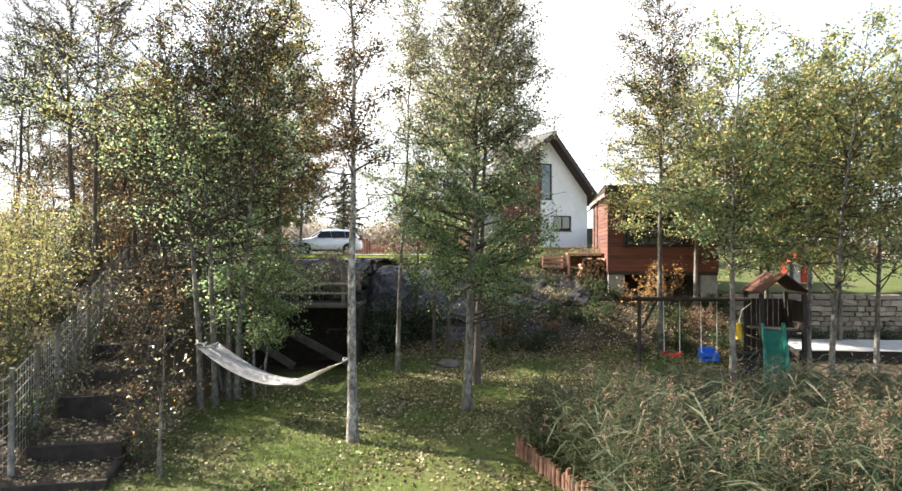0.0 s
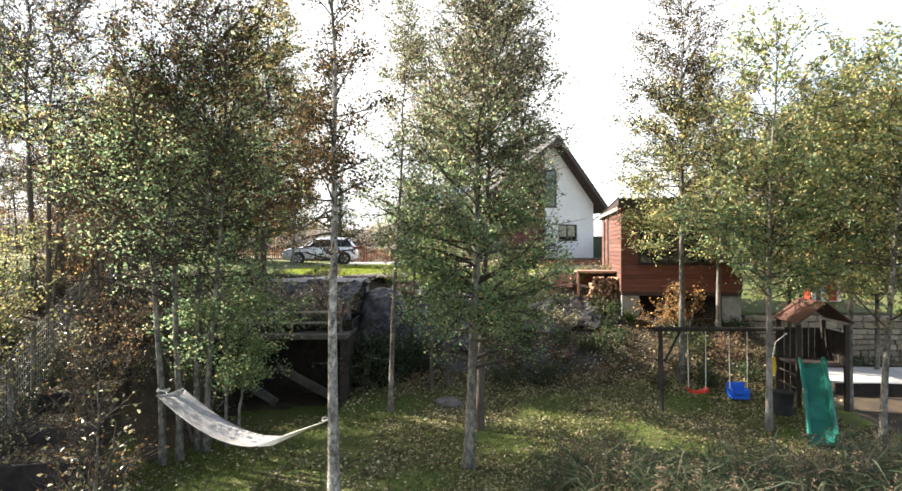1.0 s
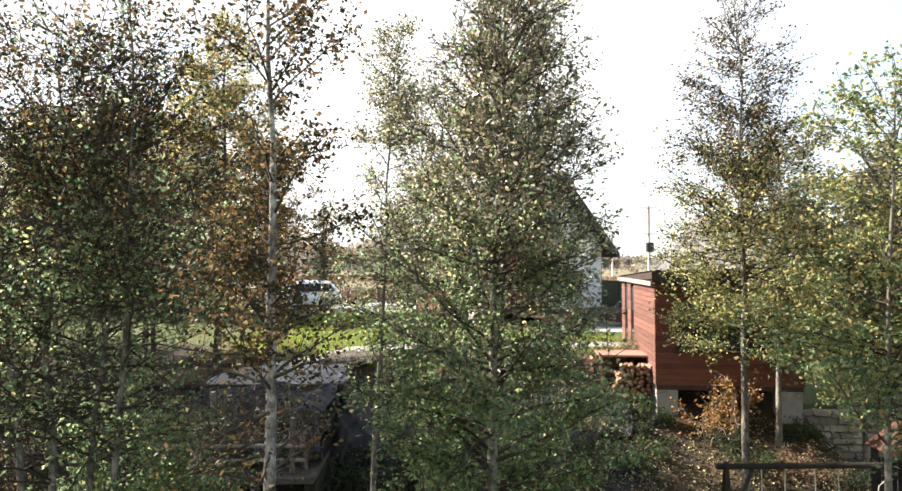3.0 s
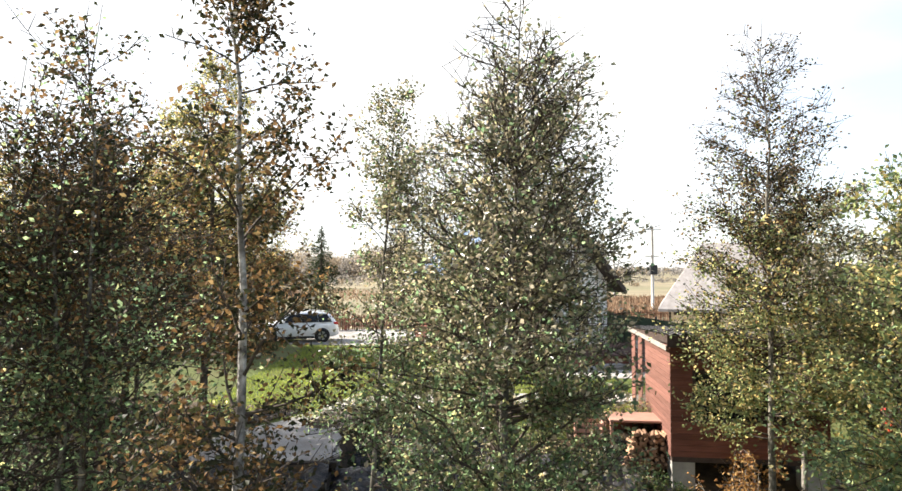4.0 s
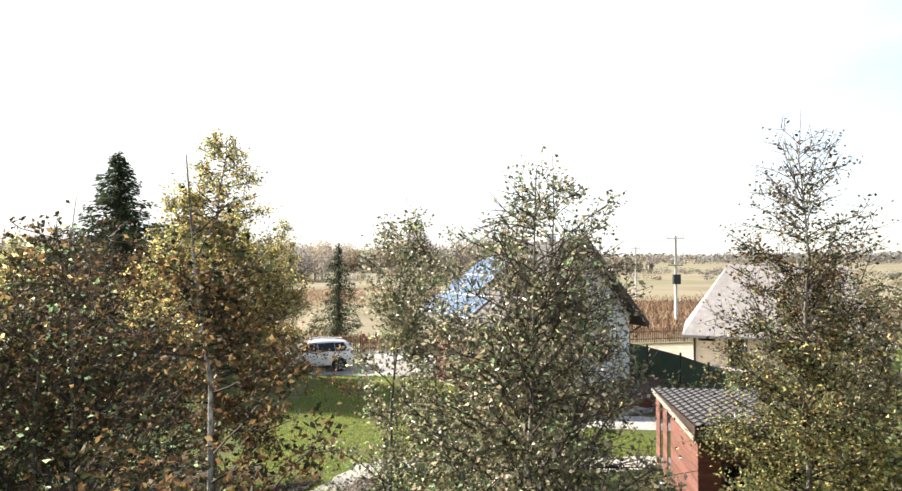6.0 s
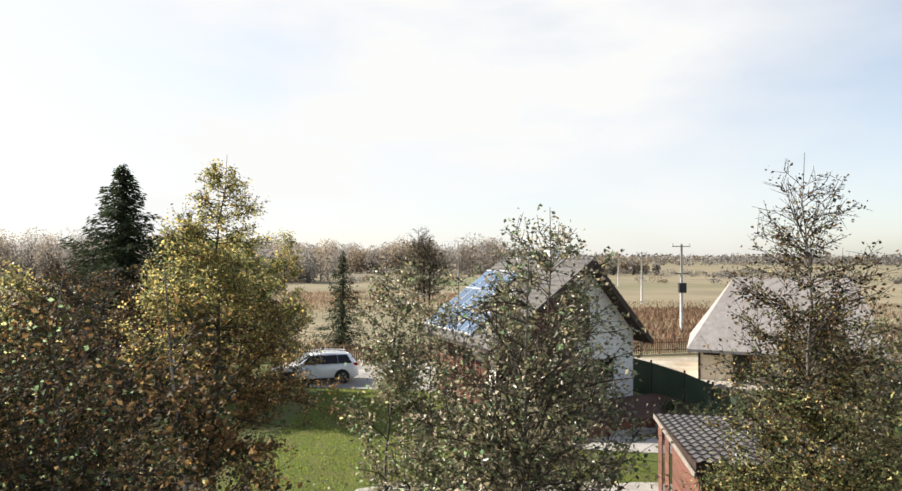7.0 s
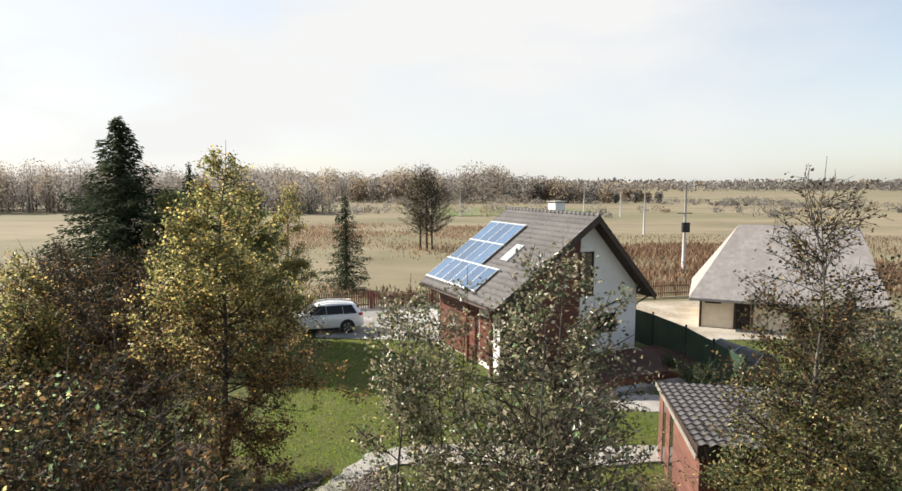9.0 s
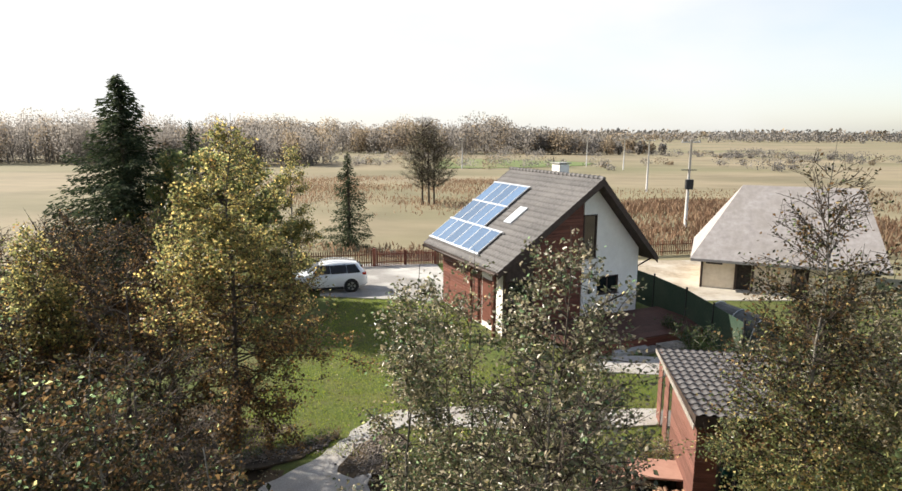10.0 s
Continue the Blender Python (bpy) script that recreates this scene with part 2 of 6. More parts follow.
    headlamp=surf("headlamp_glass", (0.45, 0.48, 0.50), (0.65, 0.67, 0.70), 6, 0.1, 0.0, spec=0.9),
    wire=surf("galvanised_wire", (0.35, 0.36, 0.36), (0.5, 0.5, 0.5), 10, 0.5, 0.0, metal=0.6),
    pole=surf("concrete_pole", (0.42, 0.40, 0.38), (0.56, 0.54, 0.51), 3, 0.9, 0.2),
)
M["alder"] = leaf_mat("alder_leaf", [(0.0, (0.045, 0.075, 0.036)), (0.45, (0.078, 0.118, 0.056)), (0.75, (0.12, 0.155, 0.075)), (0.93, (0.19, 0.19, 0.08)), (1.0, (0.27, 0.21, 0.10))], 0.66, boost=3.6)
M["alder_dry"] = leaf_mat("alder_leaf_dry", [(0.0, (0.05, 0.06, 0.03)), (0.35, (0.09, 0.095, 0.045)), (0.6, (0.16, 0.14, 0.075)), (0.8, (0.27, 0.22, 0.13)), (1.0, (0.46, 0.40, 0.29))], 0.45, 0.3, 0.5, boost=1.7)
M["hedge"] = leaf_mat("hedge_leaf", [(0.0, (0.016, 0.019, 0.009)), (0.4, (0.034, 0.036, 0.014)), (0.65, (0.095, 0.058, 0.026)), (0.88, (0.17, 0.09, 0.032)), (1.0, (0.28, 0.19, 0.075))], 0.42, 0.6, 0.18, boost=1.25)
M["alder_gold"] = leaf_mat("turning_leaf", [(0.0, (0.06, 0.08, 0.032)), (0.45, (0.11, 0.13, 0.05)), (0.75, (0.185, 0.175, 0.065)), (0.93, (0.28, 0.20, 0.07)), (1.0, (0.38, 0.29, 0.13))], 0.64, boost=3.1)
M["orange"] = leaf_mat("orange_leaf", [(0.0, (0.032, 0.026, 0.014)), (0.45, (0.075, 0.05, 0.024)), (0.8, (0.155, 0.082, 0.03)), (0.95, (0.29, 0.16, 0.045)), (1.0, (0.38, 0.27, 0.09))], 0.54, boost=2.5)
M["amber"] = leaf_mat("amber_leaf", [(0.0, (0.14, 0.06, 0.02)), (0.5, (0.27, 0.14, 0.04)), (1.0, (0.42, 0.27, 0.10))], 0.55, boost=1.8)
M["yellow"] = leaf_mat("yellow_leaf", [(0.0, (0.08, 0.09, 0.03)), (0.5, (0.155, 0.145, 0.05)), (1.0, (0.28, 0.225, 0.075))], boost=1.7)
M["birch"] = leaf_mat("birch_leaf_turning", [(0.0, (0.05, 0.06, 0.022)), (0.45, (0.11, 0.115, 0.04)), (0.75, (0.20, 0.17, 0.06)), (0.95, (0.34, 0.25, 0.07)), (1.0, (0.42, 0.32, 0.10))], 0.6, boost=2.7)
M["needle"] = leaf_mat("spruce_needle", [(0.0, (0.02, 0.03, 0.016)), (0.6, (0.036, 0.05, 0.026)), (1.0, (0.07, 0.078, 0.036))], 0.3, 0.8, 0.1)
M["shrub"] = leaf_mat("shrub_leaf", [(0.0, (0.02, 0.045, 0.016)), (0.6, (0.045, 0.075, 0.025)), (1.0, (0.11, 0.10, 0.03))])
M["reed"] = leaf_mat("reed_blade", [(0.0, (0.026, 0.04, 0.016)), (0.5, (0.05, 0.068, 0.03)), (0.78, (0.085, 0.088, 0.045)), (0.92, (0.115, 0.085, 0.048)), (1.0, (0.15, 0.125, 0.08))], 0.3, 0.6, 0.25)
M["plume"] = leaf_mat("reed_plume", [(0.0, (0.16, 0.11, 0.075)), (1.0, (0.27, 0.19, 0.13))], 0.3, 0.9, 0.1)
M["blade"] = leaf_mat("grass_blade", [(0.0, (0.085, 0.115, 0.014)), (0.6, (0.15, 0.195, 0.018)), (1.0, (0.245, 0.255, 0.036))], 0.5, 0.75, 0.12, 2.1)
# low lawn blades: the alders' shade is put into a darker colour
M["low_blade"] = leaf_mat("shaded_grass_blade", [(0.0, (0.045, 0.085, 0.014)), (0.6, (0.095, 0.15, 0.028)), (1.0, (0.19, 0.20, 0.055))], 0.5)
M["litter"] = leaf_mat("fallen_leaf", [(0.0, (0.06, 0.04, 0.024)), (0.4, (0.15, 0.11, 0.055)), (0.75, (0.29, 0.24, 0.12)), (0.93, (0.44, 0.38, 0.22)), (1.0, (0.55, 0.50, 0.34))], 0.1, 0.7, 0.3)
# distance haze is put into these pale, nearly flat foliage colours
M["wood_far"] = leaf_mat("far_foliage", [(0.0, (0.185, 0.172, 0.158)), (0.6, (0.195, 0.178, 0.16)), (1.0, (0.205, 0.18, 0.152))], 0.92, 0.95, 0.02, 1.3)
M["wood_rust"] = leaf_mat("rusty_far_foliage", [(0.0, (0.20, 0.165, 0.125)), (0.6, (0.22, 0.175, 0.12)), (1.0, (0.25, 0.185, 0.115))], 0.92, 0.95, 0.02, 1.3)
M["heath"] = leaf_mat("dry_weeds", [(0.0, (0.12, 0.072, 0.045)), (0.6, (0.185, 0.115, 0.072)), (1.0, (0.26, 0.19, 0.12))], 0.45, 0.9, 0.1)


# ---- mesh helpers ----
def thing(name, at=(0, 0, 0), rz=0.0, label="", category="", group="", kind=""):
    ob = new(name)
    ob.matrix_world = pose(*at, 0, 0, rz)
    ob.empty_display_size = 0.2
    return tagged(ob, label, category, group, kind)


def part(name, bm, material, parent=None, label=""):
    me = bpy.data.meshes.new(name)
    bm.normal_update()
    bm.to_mesh(me)
    bm.free()
    me.materials.append(material)
    ob = new(name, me)
    if parent is not None:
        ob.parent = parent
    return tagged(ob, label) if label else ob


def same(ob, parent, m=None):
    """Another piece on the same mesh."""
    o = bpy.data.objects.new(ob.name.split(".")[0], ob.data)
    scene.collection.objects.link(o)
    o.parent = parent
    if m is not None:
        o.matrix_local = m
    return o


def box(bm, x0, x1, y0, y1, z0, z1, bevel=0.0, m=None):
    made = bmesh.ops.create_cube(bm, size=1.0)["verts"]
    for v in made:
        v.co = Vector(((x0 + x1) / 2 + v.co.x * (x1 - x0), (y0 + y1) / 2 + v.co.y * (y1 - y0), (z0 + z1) / 2 + v.co.z * (z1 - z0)))
    if bevel:
        edges = list({e for v in made for e in v.link_edges})
        done = bmesh.ops.bevel(bm, geom=edges, offset=bevel, segments=1, affect='EDGES')
        made = list({v for f in done["faces"] for v in f.verts} | {v for v in made if v.is_valid})
    if m is not None:
        bmesh.ops.transform(bm, matrix=m, verts=made)
    return bm


def boxed(x0, x1, y0, y1, z0, z1, bevel=0.0):
    return box(bmesh.new(), x0, x1, y0, y1, z0, z1, bevel)


def tube(bm, points, radii, n=8, close=True):
    """A tapered tube along points."""
    rings = []
    pts = [Vector(p) for p in points]
    for k, p in enumerate(pts):
        t = (pts[min(k + 1, len(pts) - 1)] - pts[max(k - 1, 0)]).normalized()
        a = t.cross(Vector((0.13, 0.97, 0.21))).normalized()
        b = t.cross(a)
        r = radii[k] if isinstance(radii, (list, tuple)) else radii
        rings.append([bm.verts.new(p + (a * math.cos(2 * math.pi * i / n) + b * math.sin(2 * math.pi * i / n)) * r) for i in range(n)])
    for r0, r1 in zip(rings, rings[1:]):
        for i in range(n):
            f = bm.faces.new((r0[i], r0[(i + 1) % n], r1[(i + 1) % n], r1[i]))
            f.smooth = True
    if close:
        bm.faces.new(rings[0])
        bm.faces.new(rings[-1][::-1])
    return bm


def prism(bm, outline, y0, y1):
    """Extrude an outline of (x, z) from y0 to y1."""
    a = [bm.verts.new((x, y0, z)) for x, z in outline]
    b = [bm.verts.new((x, y1, z)) for x, z in outline]
    bm.faces.new(a)
    bm.faces.new(b[::-1])
    for i in range(len(a)):
        j = (i + 1) % len(a)
        bm.faces.new((a[j], a[i], b[i], b[j]))
    return bm


def mesh_of(name, verts, faces, material, parent=None, label="", smooth=False):
    """A mesh from arrays of corners and of equal-sided faces."""
    verts, faces = np.asarray(verts, np.float32), np.asarray(faces, np.int32)
    me = bpy.data.meshes.new(name)
    k = faces.shape[1]
    me.vertices.add(len(verts))
    me.vertices.foreach_set("co", verts.ravel())
    me.loops.add(faces.size)
    me.loops.foreach_set("vertex_index", faces.ravel())
    me.polygons.add(len(faces))
    me.polygons.foreach_set("loop_start", np.arange(0, faces.size, k, dtype=np.int32))
    if smooth:
        me.polygons.foreach_set("use_smooth", np.ones(len(faces), bool))
    me.update(calc_edges=True)
    me.materials.append(material)
    ob = new(name, me)
    if parent is not None:
        ob.parent = parent
    return tagged(ob, label) if label else ob


def blades(rng, centres, size, aspect=0.62, droop=0.35, axis=None, fold=0.18, spread=1.0):
    """Corners and faces of one small folded leaf (two triangles each side of its rib) at every centre."""
    n = len(centres)
    if axis is None:
        axis = rng.normal(size=(n, 3)) * spread
        axis[:, 2] = axis[:, 2] * 0.6 - droop
    axis = axis / np.linalg.norm(axis, axis=1, keepdims=True)
    side = np.cross(axis, rng.normal(size=(n, 3)))
    side /= np.linalg.norm(side, axis=1, keepdims=True)
    nor = np.cross(axis, side)
    s = (np.asarray(size) * (0.7 + 0.6 * rng.random(n)))[:, None]
    base, tip = centres - axis * s * 0.5, centres + axis * s * 0.5
    l = centres + side * s * aspect * 0.5 + nor * s * fold
    r = centres - side * s * aspect * 0.5 + nor * s * fold
    v = np.stack([base, l, tip, r], 1).reshape(-1, 3)
    i = np.arange(n)[:, None] * 4
    f = np.concatenate([i + [0, 1, 2], i + [0, 2, 3]], 1).reshape(-1, 3)
    return v, f


# ---- ground ----
def step(a, b, t):
    t = np.clip((t - a) / (b - a), 0, 1)
    return t * t * (3 - 2 * t)


def ground_z(x, y):
    """Height of the ground: a low garden, a bank, and the plateau with the house behind it."""
    x, y = np.asarray(x, float), np.asarray(y, float)
    bank = np.interp(y, [-40, 13, 17.8, 21.9, 23.2, 24.2, 30], [-0.3, 0, 0.45, 2.12, 2.8, 2.97, 3.0])
    left = np.interp(y, [-40, 8.5, 12, 20.5, 24], [-0.3, 0, 0.7, 2.95, 3.0])
    left = left + 0.25 * step(-7.0, -12, x)
    vault = np.where(y < 19.45, np.interp(y, [-40, 13, 17], [-0.3, 0, 0.0]), 3.0)
    right = np.where(y < 22.1, np.interp(y, [-40, 13, 19, 22], [-0.3, 0, 0.15, 0.25]), np.interp(y, [22.1, 30, 40], [1.85, 2.5, 3.0]))
    z = bank + (left - bank) * step(-5.0, -6.8, x)
    z = np.where((x > -5.85) & (x < -2.55), vault, z)
    z = z + (right - z) * step(9.2, 9.8, x)
    z = z + 0.03 * np.sin(x * 1.7 + 0.6 * y) * np.sin(y * 1.3 - 0.4 * x) * step(2, 5, 50 - y)
    z = z - 0.35 * step(60, 140, y) + 5.0 * step(500, 2200, np.hypot(x, y))
    return z


def gz(x, y):
    return float(ground_z(x, y))


xs = np.concatenate([-np.geomspace(3000, 27, 22), np.arange(-26, 26.01, 0.4), np.geomspace(27, 3000, 22)])
ys = np.concatenate([-np.geomspace(3000, 14, 16), np.arange(-13, 13, 0.6), np.arange(13, 26, 0.3), np.arange(26, 64, 0.8), np.geomspace(65, 3000, 32)])
gx, gy = np.meshgrid(xs, ys)
gverts = np.stack([gx, gy, ground_z(gx, gy)], -1).reshape(-1, 3)
nx = len(xs)
gi = (np.arange(len(ys) - 1)[:, None] * nx + np.arange(nx - 1)[None]).ravel()
gfaces = np.stack([gi, gi + 1, gi + 1 + nx, gi + nx], 1)
ground = tagged(mesh_of("ground", gverts, gfaces, M["grass"], smooth=True), "low lawn, dark leafy bank and plateau running out into autumn meadows", "ground", kind="structure")
for key in ("soil", "field", "film"):
    ground.data.materials.append(M[key])
mid = gverts[gfaces].mean(1)
cx, cy = mid[:, 0] + 0.5 * np.sin(mid[:, 1] * 1.1), mid[:, 1] + 0.5 * np.sin(mid[:, 0] * 0.9)
slot = np.zeros(len(gfaces), np.int32)
slot[(cy > 17.6) & (cy < 23.2) & (cx < 9.4)] = 1
slot[(cy > 18.6) & (cy < 22.4) & (cx > -2.6) & (cx < 5.0)] = 3
slot[(cx < -5.4) & (cy < 26)] = 1
slot[(cx > 8.8) & (cy < 22)] = 1
slot[(cy > 50.5) | (cx < -26) | (cx > 26) | (cy < -12)] = 2
ground.data.polygons.foreach_set("material_index", slot)


def sheet(name, outline, z, material, label, category, thick=0.05, kind="structure"):
    """A flat slab with an uneven outline of (x, y)."""
    bm = bmesh.new()
    top = [bm.verts.new((x, y, z)) for x, y in outline]
    low = [bm.verts.new((x, y, z - thick)) for x, y in outline]
    bm.faces.new(top)
    for i in range(len(top)):
        j = (i + 1) % len(top)
        bm.faces.new((top[i], low[i], low[j], top[j]))
    return tagged(part(name, bm, material), label, category, kind=kind)


def wobble(points, n, amount, seed):
    """A closed smooth outline through points with a slightly uneven edge."""
    rng = np.random.default_rng(seed)
    p = np.array(points, float)
    out = []
    for k in range(len(p)):
        a, b, c, d = p[k - 1], p[k], p[(k + 1) % len(p)], p[(k + 2) % len(p)]
        for t in np.arange(n) / n:
            q = 0.5 * ((2 * b) + (c - a) * t + (2 * a - 5 * b + 4 * c - d) * t * t + (3 * b - a - 3 * c + d) * t ** 3)
            out.append(tuple(q + rng.normal(size=2) * amount))
    return out


drive = sheet("driveway", [(-14, 41.5), (-8.7, 41.2), (-1.2, 40.3), (-1.5, 46), (-2.4, 50.2), (-6.8, 50.2), (-14, 48)], 3.05, M["hardstand"], "pale gravel driveway inside the gate", "driveway")
path = sheet("path", wobble([(-5.6, 19.9), (-5.45, 22.0), (-4.6, 23.3), (-4.0, 24.5), (-3.5, 25.6), (-2.4, 26.7), (1.5, 27.2), (4.9, 27.1), (6.6, 27.0), (6.7, 26.2), (3.5, 25.6), (0.4, 25.6), (-2.2, 25.5), (-2.8, 24.6), (-2.75, 23.0), (-2.65, 21.4), (-2.75, 19.9)], 4, 0.05, 3), 3.04, M["gravel"], "winding pale gravel garden path", "path")
patio = sheet("paved_patch", wobble([(4.6, 30.6), (7.6, 30.2), (8.2, 31.6), (7.2, 32.2), (4.4, 31.9)], 3, 0.04, 5), 3.04, M["gravel"], "small pale gravel patch before the deck", "path")
yard = sheet("neighbour_yard", [(9.8, 41), (20, 41.5), (22, 53), (11, 52)], 3.04, M["yard"], "bare pale yard between fence and barn", "yard")
sheet("mulch_bed", wobble([(-3.7, 22.9), (-3.2, 22.5), (-2.5, 22.9), (-2.0, 24.2), (-2.2, 25.1), (-2.9, 24.9), (-3.45, 23.9)], 4, 0.05, 9), 3.05, M["soil"], "brown mulch bed beside the gravel path", "flower bed", 0.06)
sheet("mulch_bed", wobble([(-7.4, 22.6), (-6.0, 22.9), (-4.9, 23.6), (-4.1, 24.7), (-4.5, 24.9), (-5.6, 24.0), (-7.4, 23.4)], 4, 0.05, 10), 3.046, M["soil"], "dark strip of soil between lawn and path", "flower bed", 0.06)


sheet("winter_crop", wobble([(-170, 108), (-120, 96), (-84, 100), (-70, 128), (-74, 160), (-110, 172), (-190, 176)], 6, 0.8, 21), 2.74, M["crop"], "fresh green strip of winter crop beyond the trees", "field", 0.12)
sheet("winter_crop", wobble([(-46, 190), (-20, 176), (16, 182), (40, 205), (20, 226), (-30, 232)], 6, 0.8, 22), 2.78, M["crop"], "pale green strip of winter crop before the wood", "field", 0.12)


# ---- house ----
def opening_window(parent, x0, x1, y, z0, z1, fw=0.07, mullions=(), out=-1):
    """A window in a wall that faces out * y: frame bars, panes, a sill."""
    w = part("window", boxed(x0, x1, y - 0.02, y + 0.02, z0, z1), M["glass"], parent, "dark window pane in a dark frame")
    for a, b, c, d in ((x0 - fw, x1 + fw, z1, z1 + fw), (x0 - fw, x1 + fw, z0 - fw, z0), (x0 - fw, x0, z0, z1), (x1, x1 + fw, z0, z1)):
        part("frame", boxed(a, b, y - 0.07, y + 0.05, c, d, 0.008), M["fascia"], w)
    for q in mullions:
        part("mullion", boxed(q - fw / 2, q + fw / 2, y - 0.05, y + 0.04, z0, z1, 0.006), M["fascia"], w)
    part("sill", boxed(x0 - 0.12, x1 + 0.12, y - 0.12, y + 0.02, z0 - fw - 0.04, z0 - fw, 0.006), M["fascia"], w)
    return w


def clad(parent, x0, x1, y, z0, z1, material, top=None, pitch=0.16, thick=0.025, name="board"):
    """Horizontal boards on a wall in the x-z plane, each a piece; top(x) cuts them off at a roof line."""
    z = z0
    while z < z1 - 0.02:
        b = min(z + pitch - 0.012, z1)
        a0, a1 = x0, x1
        if top:
            while a0 < a1 and top(a0) < b:
                a0 += 0.03
            while a1 > a0 and top(a1) < b:
                a1 -= 0.03
        if a1 - a0 > 0.05:
            part(name, boxed(a0, a1, y - thick, y, z, b, 0.006), material, parent)
        z += pitch


HX, HY, HZ, HR = 5.954, 35.613, 3.0, 26.33
house = thing("house", (HX, HY, HZ), HR, "white rendered house with brown cladding, steep tiled roof and solar panels", "house")
RIDGE, EAVE_L, EAVE_R, HL = 7.18, (-5.40, 3.29), (3.485, 3.30), 8.37
WL, WR, WF, WB = -4.55, 2.93, 0.775, 7.7


def roof_at(x):
    if x < 0:
        return RIDGE + (RIDGE - EAVE_L[1]) * x / -EAVE_L[0]
    return RIDGE - (RIDGE - EAVE_R[1]) * x / EAVE_R[0]


T = 0.26
# gable wall in pieces round its openings, and the other walls
UW = (-0.42, 0.36, 3.36, 5.45)      # tall upper window
LW = (0.47, 1.76, 1.52, 2.42)       # small lower window
part("gable_wall", prism(bmesh.new(), [(LW[1], 0), (WR, 0), (WR, roof_at(WR) - T), (LW[1], roof_at(LW[1]) - T)], WF, WF + 0.3), M["plaster"], house, "white plaster gable wall")
part("gable_wall", prism(bmesh.new(), [(UW[1], LW[3]), (LW[1], LW[3]), (LW[1], roof_at(LW[1]) - T), (UW[1], roof_at(UW[1]) - T)], WF, WF + 0.3), M["plaster"], house, "white plaster gable wall")
part("gable_wall", prism(bmesh.new(), [(-0.42, 0), (LW[0], 0), (LW[0], UW[2]), (-0.42, UW[2])], WF, WF + 0.3), M["plaster"], house, "white plaster gable wall")
part("gable_wall", prism(bmesh.new(), [(LW[0], 0), (LW[1], 0), (LW[1], LW[2]), (LW[0], LW[2])], WF, WF + 0.3), M["plaster"], house, "white plaster gable wall")
part("gable_wall", prism(bmesh.new(), [(-0.42, UW[3]), (UW[1], UW[3]), (UW[1], roof_at(UW[1]) - T), (0, RIDGE - T), (-0.42, roof_at(-0.42) - T)], WF, WF + 0.3), M["plaster"], house, "white plaster gable wall")
bm = bmesh.new()
prism(bm, [(WL, 0), (-0.42, 0), (-0.42, roof_at(-0.42) - T), (WL, roof_at(WL) - T)], WF + 0.06, WF + 0.3)
part("gable_wall", bm, M["fascia"], house, "dark backing behind brown cladding")
clad(house, -3.05, -0.44, WF + 0.055, 0.35, 6.4, M["redwood"], lambda x: roof_at(x) - T - 0.05)
opening_window(house, -4.45, -3.15, WF + 0.05, 0.55, 2.6)
part("side_wall", boxed(WR - 0.3, WR, WF + 0.3, WB, 0, roof_at(WR) - T), M["plaster"], house)
part("side_wall", boxed(WL, WL + 0.3, WF + 0.3, WB, 0, roof_at(WL) - T), M["plaster"], house, "white plaster wall under the long roof")
bm = bmesh.new()
prism(bm, [(WL, 0), (WR, 0), (WR, roof_at(WR) - T), (0, RIDGE - T), (WL, roof_at(WL) - T)], WB - 0.3, WB)
part("gable_wall", bm, M["plaster"], house)
opening_window(house, UW[0] + 0.07, UW[1] - 0.07, WF + 0.09, UW[2] + 0.07, UW[3] - 0.07)
opening_window(house, LW[0] + 0.07, LW[1] - 0.07, WF + 0.09, LW[2] + 0.07, LW[3] - 0.07, mullions=(1.12,))
for px, pz in ((-0.02, 1.72),):
    part("wall_lamp", boxed(px - 0.05, px + 0.05, WF - 0.12, WF, pz - 0.1, pz + 0.12, 0.01), M["metal_dark"], house)
# porch posts and door under the long eave
for k in range(20):
    part("board", boxed(WL - 0.025, WL - 0.001, 3.1, WB - 0.05, 0.06 + k * 0.16, 0.208 + k * 0.16, 0.005), M["redwood"], house)
for py in (1.2, 3.6):
    part("porch_post", boxed(-4.95, -4.8, py, py + 0.15, 0, 3.4, 0.01), M["redwood"], house)
door = part("door", boxed(WL - 0.06, WL + 0.02, 2.0, 2.95, 0.3, 2.4, 0.01), M["redwood"], house, "red-brown wooden entrance door")
part("handle", boxed(WL - 0.11, WL - 0.05, 2.1, 2.14, 1.25, 1.4, 0.005), M["metal_dark"], door)
# roof: two slabs, verge boards, tiles in rows, ridge caps
bm = bmesh.new()
prism(bm, [(EAVE_L[0], EAVE_L[1] - 0.2), (0, RIDGE - 0.24), (EAVE_R[0], EAVE_R[1] - 0.2), (EAVE_R[0], EAVE_R[1] - 0.05), (0, RIDGE - 0.06), (EAVE_L[0], EAVE_L[1] - 0.05)], 0.05, HL - 0.05)
roof = part("roof", bm, M["fascia"], house, "steep roof of grey-brown tiles with dark verges")
for y0 in (0.0, HL - 0.05):
    for e in (EAVE_L, EAVE_R):
        bm = bmesh.new()
        prism(bm, [(0, RIDGE - 0.34), (0, RIDGE + 0.02), (e[0], e[1] + 0.01), (e[0] * 1.0, e[1] - 0.30)], y0, y0 + 0.05)
        part("verge_board", bm, M["fascia"], roof)


